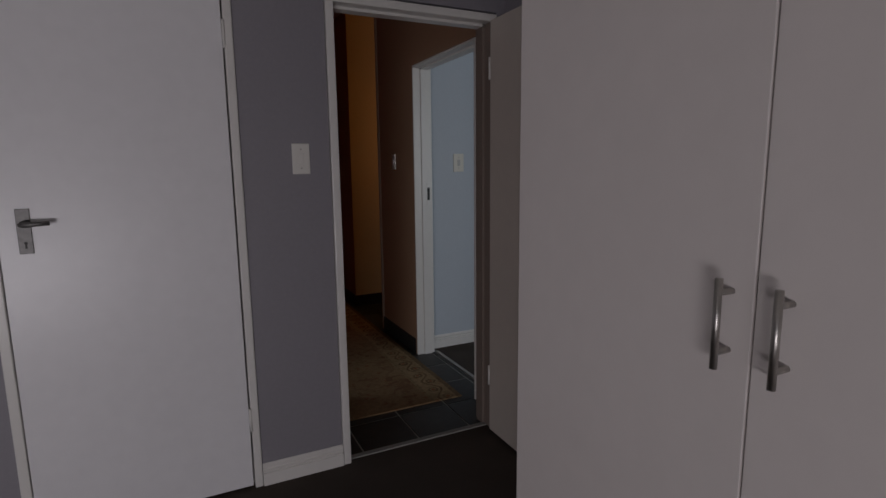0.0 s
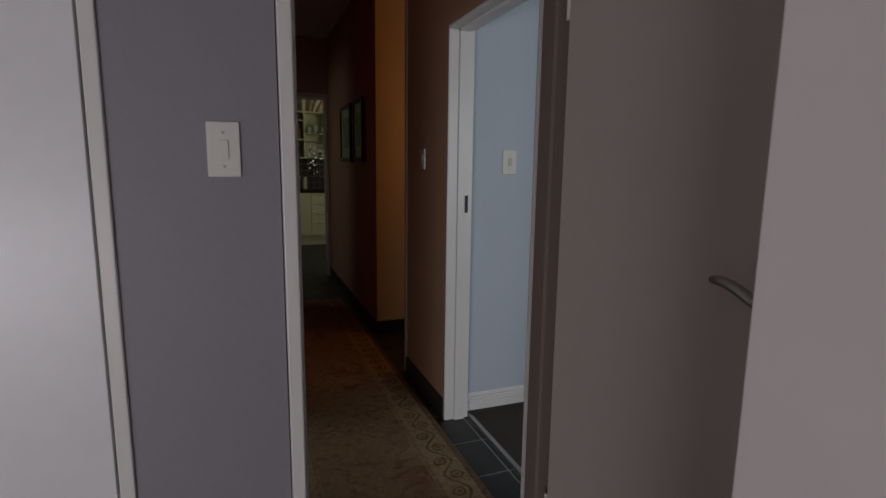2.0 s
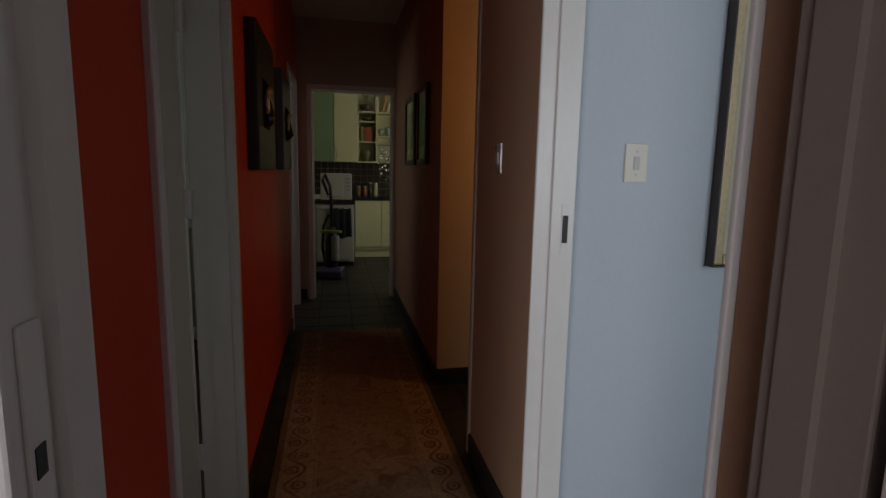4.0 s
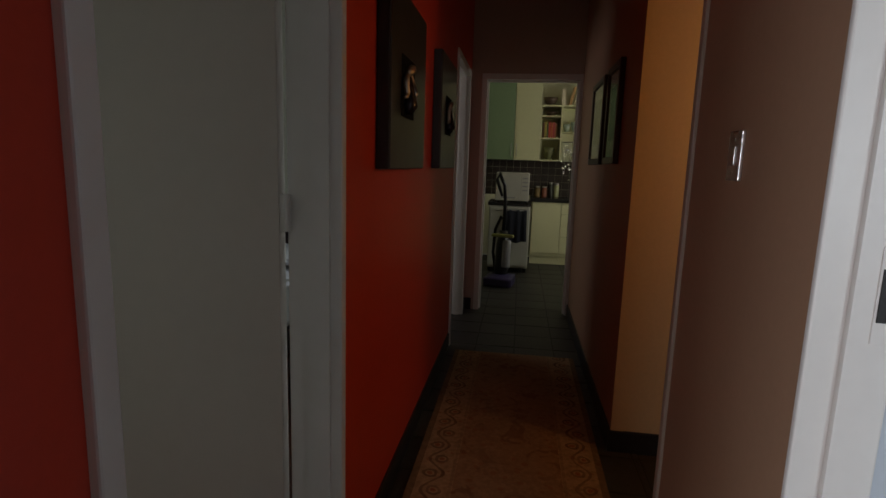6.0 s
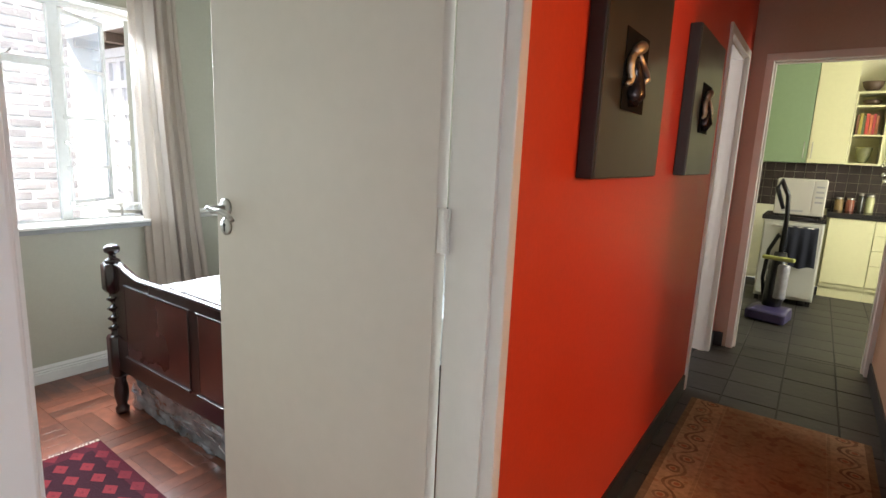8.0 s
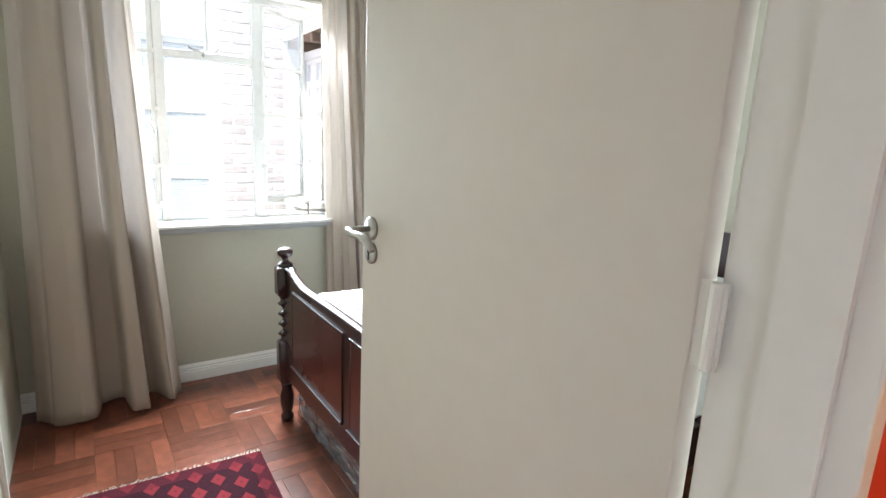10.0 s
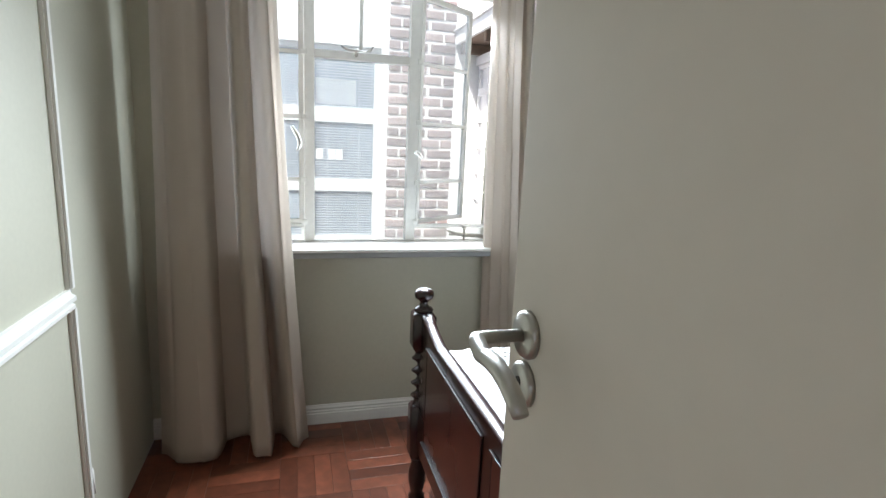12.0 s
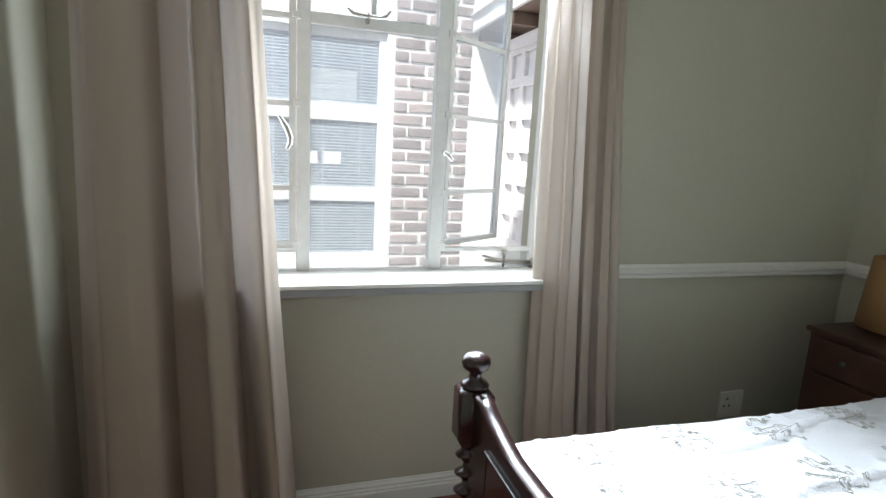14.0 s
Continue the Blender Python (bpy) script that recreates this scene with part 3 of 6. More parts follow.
def framed_picture(y0, y1, label):
    ob = thing("framed_picture", label, "picture", "framed pictures on the taupe wall")
    z0, z1, x0, x1, w = 1.382, 1.915, TX - 0.030, TX - 0.001, 0.038
    for n, b in (("stile", (x0, x1, y0, y0 + w, z0, z1)), ("stile", (x0, x1, y1 - w, y1, z0, z1)), ("rail", (x0, x1, y0 + w, y1 - w, z0, z0 + w)), ("rail", (x0, x1, y0 + w, y1 - w, z1 - w, z1))):
        part(n, boxes(b, bevel=0.005), M_FRAME, ob)
    part("mount", boxes((x0 + 0.014, x1 - 0.004, y0 + w, y1 - w, z0 + w, z1 - w)), M_MATTE, ob)
    g = part("glazing", boxes((x0 + 0.008, x0 + 0.010, y0 + w - 0.004, y1 - w + 0.004, z0 + w - 0.004, z1 - w + 0.004)), M_GLASS, ob, "picture glass")
    g.visible_shadow = False
    part("print", boxes((x0 + 0.0125, x0 + 0.0138, y0 + w + 0.07, y1 - w - 0.07, z0 + w + 0.09, z1 - w - 0.08)), M_PRINT, ob)
    return ob


framed_picture(5.31, 5.70, "dark framed print with a cream mount, hall wall")
framed_picture(5.83, 6.35, "dark framed print with a cream mount, near the kitchen")


# runner with a scrolled border
def runner_material():
    m = mat("runner_weave", (0.39, 0.27, 0.15), 0.95, vary=0.45, grain=45, bump=0.8, spec=0.1)
    nt = m.node_tree
    bsdf = nt.nodes["Principled BSDF"]
    old = bsdf.inputs["Base Color"].links[0].from_socket
    co = nt.nodes.new("ShaderNodeTexCoord")

    def math_node(op, a, b=None):
        n = nt.nodes.new("ShaderNodeMath")
        n.operation = op
        for i, v in enumerate((a, b)):
            if v is None:
                continue
            if isinstance(v, (int, float)):
                n.inputs[i].default_value = v
            else:
                nt.links.new(v, n.inputs[i])
        return n.outputs[0]

    warp = nt.nodes.new("ShaderNodeTexNoise")
    warp.inputs["Scale"].default_value = 9
    nt.links.new(co.outputs["Object"], warp.inputs["Vector"])
    off = nt.nodes.new("ShaderNodeVectorMath")
    off.operation = "SCALE"
    off.inputs["Scale"].default_value = 0.05
    nt.links.new(warp.outputs["Color"], off.inputs[0])
    vec = nt.nodes.new("ShaderNodeVectorMath")
    nt.links.new(co.outputs["Object"], vec.inputs[0])
    nt.links.new(off.outputs[0], vec.inputs[1])
    sep = nt.nodes.new("ShaderNodeSeparateXYZ")
    nt.links.new(co.outputs["Object"], sep.inputs[0])
    ax = math_node("ABSOLUTE", sep.outputs["X"])
    wob = math_node("MULTIPLY", math_node("SUBTRACT", warp.outputs[0], 0.5), 0.03)
    # a vine that swings along each border, with a rosette in every bend
    swing = math_node("MULTIPLY", math_node("SINE", math_node("MULTIPLY", sep.outputs["Y"], 2 * math.pi / 0.24)), 0.036)
    vine = math_node("LESS_THAN", math_node("ABSOLUTE", math_node("SUBTRACT", math_node("ADD", ax, wob), math_node("ADD", swing, 0.325))), 0.0075)
    per = math_node("SUBTRACT", math_node("MODULO", math_node("ADD", sep.outputs["Y"], 24.0), 0.12), 0.06)
    dx = math_node("SUBTRACT", math_node("ADD", ax, wob), math_node("SUBTRACT", 0.325, math_node("MULTIPLY", swing, 0.55)))
    dist = math_node("SQRT", math_node("ADD", math_node("MULTIPLY", dx, dx), math_node("MULTIPLY", per, per)))
    ring = math_node("LESS_THAN", math_node("ABSOLUTE", math_node("SUBTRACT", dist, 0.026)), 0.0065)
    eye = math_node("LESS_THAN", dist, 0.012)
    # blurred flowers and sprays in the field
    vor = nt.nodes.new("ShaderNodeTexNoise")
    vor.inputs["Scale"].default_value, vor.inputs["Detail"].default_value, vor.inputs["Distortion"].default_value = 7.5, 2, 1.6
    nt.links.new(vec.outputs[0], vor.inputs["Vector"])
    spray = nt.nodes.new("ShaderNodeMapRange")
    spray.inputs[1].default_value, spray.inputs[2].default_value = 0.54, 0.60
    nt.links.new(vor.outputs[0], spray.inputs[0])
    spray = spray.outputs[0]
    patch = nt.nodes.new("ShaderNodeTexNoise")
    patch.inputs["Scale"].default_value = 2.6
    nt.links.new(co.outputs["Object"], patch.inputs["Vector"])
    core = math_node("GREATER_THAN", math_node("MULTIPLY", vor.outputs[0], patch.outputs[0]), 0.33)
    vor2 = nt.nodes.new("ShaderNodeTexVoronoi")
    vor2.inputs["Scale"].default_value = 16
    nt.links.new(vec.outputs[0], vor2.inputs["Vector"])
    fleck = math_node("LESS_THAN", vor2.outputs["Distance"], 0.22)
    field = math_node("LESS_THAN", ax, 0.232)
    edge = math_node("LESS_THAN", math_node("ABSOLUTE", math_node("SUBTRACT", ax, 0.242)), 0.007)
    edge2 = math_node("GREATER_THAN", ax, 0.392)

    def blend(fac, a, color):
        mx = nt.nodes.new("ShaderNodeMix")
        mx.data_type = "RGBA"
        nt.links.new(fac, mx.inputs[0])
        nt.links.new(a, mx.inputs[6])
        mx.inputs[7].default_value = (*color, 1)
        return mx.outputs[2]

    c = blend(math_node("MULTIPLY", math_node("MULTIPLY", field, patch.outputs[0]), 0.9), old, (0.25, 0.135, 0.072))
    c = blend(math_node("MULTIPLY", fleck, 0.4), c, (0.26, 0.085, 0.045))
    c = blend(math_node("MULTIPLY", math_node("MULTIPLY", core, field), 0.45), c, (0.22, 0.11, 0.065))
    c = blend(math_node("MULTIPLY", math_node("MULTIPLY", spray, field), math_node("MULTIPLY", warp.outputs[0], 0.6)), c, (0.16, 0.08, 0.05))
    c = blend(math_node("MULTIPLY", math_node("MAXIMUM", vine, ring), math_node("MULTIPLY", warp.outputs[0], 1.05)), c, (0.085, 0.04, 0.028))
    c = blend(math_node("MULTIPLY", eye, 0.7), c, (0.28, 0.08, 0.04))
    c = blend(math_node("MULTIPLY", math_node("MAXIMUM", math_node("MULTIPLY", edge, 0.4), edge2), 0.55), c, (0.08, 0.05, 0.035))
    nt.links.new(c, bsdf.inputs["Base Color"])
    return m


def rug_mesh(x0, x1, y0, y1, thick, nx, ny, wave=0.002):
    bm = bmesh.new()
    bmesh.ops.create_grid(bm, x_segments=nx, y_segments=ny, size=0.5)
    for v in bm.verts:
        x, y = v.co.x * (x1 - x0), v.co.y * (y1 - y0)
        v.co = Vector((x, y, thick + wave * noise.noise((x * 3, y * 3, 0))))
    r = bmesh.ops.extrude_face_region(bm, geom=list(bm.faces))
    low = [g for g in r["geom"] if isinstance(g, bmesh.types.BMVert)]
    for v in low:
        v.co.z = 0.001
    bmesh.ops.recalc_face_normals(bm, faces=bm.faces)
    return bm


runner = thing("runner_rug", "brown and tan patterned runner with scrolled border", "rug", m=pose(0.964, 4.38, 0.0))
part("weave", rug_mesh(0.541, 1.387, 2.61, 6.15, 0.009, 16, 70), runner_material(), runner)
tagged(part("threshold_blue", boxes((1.578, 1.602, 2.545, 3.374, -0.004, 0.007), bevel=0.002), M_STEEL), "bright metal threshold strip between tile and carpet", "threshold strip", kind="structure")
tagged(part("threshold_bedroom", boxes((0.597, 1.338, AY0 + 0.02, AY0 + 0.05, -0.004, 0.006), bevel=0.002), M_LIT_GROUT), "dull metal threshold strip in the bedroom doorway", "threshold strip", kind="structure")

# ---------------------------------------------------------------- blue room
skirting("baseboard_blue", "x", [(TX + 0.12, 4.5)], BY, -1, SKIRT, M_WHITE, "white moulded skirting board on the blue wall")
M_GILT = mat("dull_gilt_frame", (0.55, 0.44, 0.26), 0.45, metal=0.3, vary=0.2, grain=60, bump=0.2)
M_CREAMART = mat("cream_art_paper", (0.55, 0.50, 0.38), 0.7, vary=0.1, grain=10)
art = thing("gilt_framed_painting", "gilt framed painting of bright colour patches on cream", "picture")
px0, px1, pz0, pz1, pw = 2.128, 2.828, 1.030, 1.98, 0.036
M_DARKFRAME = mat("dark_brown_frame_edge", (0.05, 0.035, 0.03), 0.4, vary=0.2, grain=40, bump=0.1)
for n, b, q in (("stile", (px0, px0 + pw, BY - 0.040, BY - 0.001, pz0, pz1), (px0 - 0.008, px0 - 0.0005, BY - 0.044, BY - 0.001, pz0 - 0.008, pz1 + 0.008)), ("stile", (px1 - pw, px1, BY - 0.040, BY - 0.001, pz0, pz1), (px1 + 0.0005, px1 + 0.008, BY - 0.044, BY - 0.001, pz0 - 0.008, pz1 + 0.008)),
                ("rail", (px0 + pw, px1 - pw, BY - 0.040, BY - 0.001, pz0, pz0 + pw), (px0, px1, BY - 0.044, BY - 0.001, pz0 - 0.008, pz0 - 0.0005)), ("rail", (px0 + pw, px1 - pw, BY - 0.040, BY - 0.001, pz1 - pw, pz1), (px0, px1, BY - 0.044, BY - 0.001, pz1 + 0.0005, pz1 + 0.008))):
    bar_ob = part(n, boxes(b, bevel=0.007), M_GILT, art)
    part("edge", boxes(q, bevel=0.002), M_DARKFRAME, bar_ob, "dark brown outer edge")
part("canvas", boxes((px0 + pw, px1 - pw, BY - 0.018, BY - 0.004, pz0 + pw, pz1 - pw)), M_CREAMART, art)
PATCHES = (
    ("maroon", (0.13, 0.035, 0.04), ((2.30, 1.30), (2.36, 1.37), (2.47, 1.34), (2.47, 1.09), (2.31, 1.09))),
    ("maroon", (0.13, 0.035, 0.04), ((2.296, 1.50), (2.345, 1.48), (2.42, 1.49), (2.43, 1.40), (2.295, 1.40))),
    ("red", (0.42, 0.03, 0.035), ((2.238, 1.25), (2.233, 1.33), (2.254, 1.374), (2.317, 1.412), (2.40, 1.40), (2.40, 1.36), (2.304, 1.32), (2.27, 1.27))),
    ("brown", (0.22, 0.13, 0.07), ((2.243, 1.246), (2.301, 1.30), (2.310, 1.197), (2.281, 1.178))),
    ("blue", (0.02, 0.13, 0.32), ((2.241, 1.118), (2.344, 1.203), (2.42, 1.16), (2.40, 1.083))),
    ("yellow", (0.40, 0.32, 0.08), ((2.232, 1.108), (2.240, 1.24), (2.281, 1.178))),
    ("brown", (0.20, 0.06, 0.03), ((2.253, 1.068), (2.252, 1.096), (2.40, 1.080), (2.40, 1.068))),
    ("yellow", (0.40, 0.32, 0.08), ((2.312, 1.314), (2.349, 1.346), (2.375, 1.31), (2.322, 1.296))),
    ("red", (0.42, 0.03, 0.035), ((2.296, 1.663), (2.292, 1.771), (2.31, 1.84), (2.36, 1.87), (2.40, 1.80), (2.38, 1.68))),
    ("brown", (0.22, 0.13, 0.07), ((2.268, 1.628), (2.329, 1.67), (2.40, 1.68), (2.40, 1.60), (2.302, 1.586))),
    ("blue", (0.02, 0.13, 0.32), ((2.299, 1.583), (2.343, 1.608), (2.41, 1.60), (2.41, 1.52), (2.334, 1.519))),
    ("yellow", (0.40, 0.32, 0.08), ((2.269, 1.622), (2.303, 1.583), (2.339, 1.487), (2.270, 1.529))),
)
for i, (nm, col, ring) in enumerate(PATCHES):
    bm = bmesh.new()
    bm.faces.new([bm.verts.new((a, BY - 0.0185 - 0.0004 * i, z)) for a, z in ring])
    r = bmesh.ops.extrude_face_region(bm, geom=list(bm.faces))
    for g in r["geom"]:
        if isinstance(g, bmesh.types.BMVert):
            g.co.y -= 0.0004
    bmesh.ops.recalc_face_normals(bm, faces=bm.faces)
    part("paint_patch", bm, mat("paint_" + nm, col, 0.6, vary=0.15, grain=20), art, nm + " paint patch")
window_blue = thing("window_blue", "white framed window of the blue room", "window", kind="structure")
for n, b in (("frame", (2.1, 3.7, -0.58, -0.54, 0.9, 0.95)), ("frame", (2.1, 3.7, -0.58, -0.54, 2.05, 2.1)), ("frame", (2.1, 2.15, -0.58, -0.54, 0.95, 2.05)), ("frame", (3.65, 3.7, -0.58, -0.54, 0.95, 2.05)), ("mullion", (2.88, 2.92, -0.58, -0.54, 0.95, 2.05))):
    part(n, boxes(b), M_WHITE, window_blue)

# ---------------------------------------------------------------- green bedroom
M_STEELWIN = mat("white_window_enamel", (0.84, 0.84, 0.83), 0.4, vary=0.06, grain=40, bump=0.08)

skirting("baseboard_window_wall", "y", [(GY0, GY1)], GX0, 1, SKIRT, M_WHITE, "white moulded skirting board under the window")
skirting("baseboard_green_north", "x", [(GX0, GX1)], GY1, -1, SKIRT, M_WHITE, "white moulded skirting board behind the bed")
skirting("dado_window_wall", "y", [(4.535, GY1)], GX0, 1, DADO, M_WHITE, "white moulded dado rail on the green wall")
skirting("dado_north", "x", [(GX0, GX1)], GY1, -1, DADO, M_WHITE, "white moulded dado rail behind the bed")
skirting("dado_south", "x", [(-1.64, GX1)], GY0, 1, DADO, M_WHITE, "white moulded dado rail across the panelled wall")

# upright panel moulding and cupboard hinge on the south wall
bm = bmesh.new()
for xa, xb, d in ((-1.668, -1.640, 0.010), (-1.662, -1.646, 0.017)):
    box(bm, xa, xb, GY0, GY0 + d, 0.02, 0.876)
    box(bm, xa, xb, GY0, GY0 + d, 0.936, H - 0.02)
tagged(part("panel_moulding", bm, M_WHITE), "white upright moulding on the panelled wall", "trim", kind="structure")
tagged(part("panel_gap", boxes((-1.676, -1.670, GY0, GY0 + 0.0015, 0.02, H - 0.02)), M_SILL), "dark joint beside the panel moulding", "trim", kind="structure")
hinge = thing("cupboard_hinge", "small painted hinge on the panelled wall", "hinge")
bm = bmesh.new()
tube(bm, [(-1.690, GY0 + 0.006, 0.250), (-1.690, GY0 + 0.006, 0.330)], 0.006, 10)
part("barrel", bm, M_WHITE, hinge, "", True)
part("flap", boxes((-1.712, -1.690, GY0, GY0 + 0.003, 0.252, 0.328)), M_WHITE, hinge)

# window
WY0, WY1, WZ0, WZ1 = 3.14, 4.53, 0.870, 2.115
window = thing("window_green_room", "white steel casement window with one leaf open", "window", kind="structure")


def bar(name, y0, y1, z0, z1, parent, d=0.034, m=M_STEELWIN):
    return part(name, boxes((WP - d / 2, WP + d / 2, y0, y1, z0, z1), bevel=0.003), m, parent)


bar("frame_side", WY0, WY0 + 0.03, WZ0, WZ1, window)
bar("frame_side", WY1 - 0.03, WY1, WZ0, WZ1, window)
bar("frame_foot", WY0 + 0.03, WY1 - 0.03, WZ0, WZ0 + 0.03, window)
bar("frame_top", WY0 + 0.03, WY1 - 0.03, WZ1 - 0.03, WZ1, window)
bar("mullion", 3.574, 3.620, WZ0 + 0.03, WZ1 - 0.03, window, 0.05)
bar("mullion", 4.066, 4.116, WZ0 + 0.03, WZ1 - 0.03, window, 0.05)
bar("transom", 3.620, 4.066, 1.752, 1.790, window, 0.044)
p = part("pane", boxes((WP - 0.002, WP + 0.002, 3.620, 4.066, 0.90, 1.752)), M_PANE, window)
p.visible_shadow = False
p = part("pane", boxes((WP - 0.002, WP + 0.002, 3.620, 4.066, 1.790, 2.085)), M_PANE, window)
p.visible_shadow = False
bar("top_light_bar", 3.826, 3.842, 1.790, 2.085, window, 0.02)
bm = bmesh.new()
tube(bm, [(WP + 0.02, 3.742, 1.812), (WP + 0.035, 3.760, 1.796), (WP + 0.045, 3.80, 1.790), (WP + 0.045, 3.850, 1.790), (WP + 0.035, 3.875, 1.800), (WP + 0.03, 3.888, 1.818)], [0.004, 0.005, 0.006, 0.006, 0.005, 0.004], 8)
tube(bm, [(WP + 0.02, 3.81, 1.774), (WP + 0.045, 3.81, 1.790), (WP + 0.045, 3.81, 1.802)], [0.008, 0.009, 0.005], 8)
part("top_light_stay", bm, M_STEEL, window, "worn brass stay", True)
# low fixed lights under both casements
LZ = 0.985
for ya, yb in ((WY0 + 0.03, 3.574), (4.116, WY1 - 0.03)):
    q = part("pane", boxes((WP - 0.002, WP + 0.002, ya, yb, WZ0 + 0.03, LZ - 0.018)), M_PANE, window)
    q.visible_shadow = False
    bar("low_rail", ya, yb, LZ - 0.018, LZ - 0.002, window, 0.03)


def casement(hinge_y, width, turn, sign):
    """A tall leaf hinged at hinge_y, with three glazing bars; sign: which way it runs from its hinge."""
    leaf = part("casement", boxes((-0.012, 0.012, 0, 0.022, LZ, WZ1 - 0.035), (-0.012, 0.012, width - 0.022, width, LZ, WZ1 - 0.035),
                                  (-0.012, 0.012, 0.022, width - 0.022, LZ, LZ + 0.020), (-0.012, 0.012, 0.022, width - 0.022, WZ1 - 0.06, WZ1 - 0.035)), M_STEELWIN, window)
    leaf.matrix_basis = pose(WP, hinge_y, 0, 0, 0, turn) @ Matrix.Diagonal((1, sign, 1, 1))
    bars = (1.195, 1.486, 1.771)
    for z in bars:
        part("glazing_bar", boxes((-0.009, 0.009, 0.022, width - 0.022, z - 0.008, z + 0.008)), M_STEELWIN, leaf)
    zs = [LZ + 0.020] + [z + d for z in bars for d in (-0.008, 0.008)] + [WZ1 - 0.06]
    for a, b in zip(zs[::2], zs[1::2]):
        q = part("pane", boxes((-0.002, 0.002, 0.022, width - 0.022, a, b)), M_PANE, leaf)
        q.visible_shadow = False
    return leaf


casement(4.116, 0.385, 34, 1)
casement(WY0 + 0.03, 0.402, 0, 1)
for z in (0.995, 1.195, 1.486, 1.771):
    part("hinge_lug", boxes((WP + 0.02, WP + 0.034, 4.104, 4.130, z - 0.012, z + 0.012), bevel=0.003), M_STEELWIN, window)
    part("hinge_lug", boxes((WP + 0.02, WP + 0.034, 3.560, 3.586, z - 0.012, z + 0.012), bevel=0.003), M_STEELWIN, window)
bm = bmesh.new()
tube(bm, [(WP + 0.02, 3.552, 1.352), (WP + 0.050, 3.552, 1.350), (WP + 0.056, 3.553, 1.372), (WP + 0.056, 3.540, 1.405), (WP + 0.054, 3.518, 1.440)], [0.010, 0.009, 0.009, 0.009, 0.006], 10)
tube(bm, [(WP + 0.050, 3.552, 1.352), (WP + 0.055, 3.545, 1.336), (WP + 0.055, 3.538, 1.330)], [0.007, 0.006, 0.005], 8)
part("catch_handle", bm, M_STEEL, window, "worn metal catch handle", True)
bm = bmesh.new()
tube(bm, [(WP + 0.02, 4.108, 1.345), (WP + 0.05, 4.108, 1.345), (WP + 0.055, 4.121, 1.336), (WP + 0.05, 4.136, 1.318)], [0.009, 0.008, 0.007, 0.005], 10)
part("catch_handle", bm, M_STEEL, window, "worn metal catch handle", True)
bm = bmesh.new()
tube(bm, [(WP + 0.020, 4.290, 0.950), (WP + 0.030, 4.340, 0.937), (WP + 0.030, 4.500, 0.925)], [0.004, 0.006, 0.006], 8)
tube(bm, [(WP + 0.028, 4.300, 0.932), (WP + 0.028, 4.525, 0.915)], 0.006, 8)
tube(bm, [(WP + 0.03, 4.380, 0.905), (WP + 0.03, 4.380, 0.958), (WP + 0.03, 4.380, 0.962), (WP + 0.03, 4.380, 0.975)], [0.006, 0.006, 0.012, 0.010], 10)
tube(bm, [(WP + 0.018, 4.505, 0.905), (WP + 0.03, 4.505, 0.925), (WP + 0.03, 4.505, 0.940)], [0.010, 0.009, 0.006], 10)
part("casement_stay", bm, M_STEEL, window, "metal casement stay with peg", True)
part("sill_board", boxes((WP + 0.018, -2.345, WY0 - 0.02, WY1 - 0.002, 0.8835, 0.899), bevel=0.004), M_WHITE, window)
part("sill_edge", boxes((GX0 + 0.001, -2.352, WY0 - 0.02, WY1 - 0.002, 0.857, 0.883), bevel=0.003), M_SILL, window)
part("reveal_side", boxes((WP + 0.018, GX0 - 0.002, WY1 - 0.004, WY1 - 0.001, 0.899, 2.123)), M_WHITE, window)
part("reveal_head", boxes((WP + 0.018, GX0 + 0.006, WY0, WY1 - 0.005, 2.107, 2.123)), M_WHITE, window)


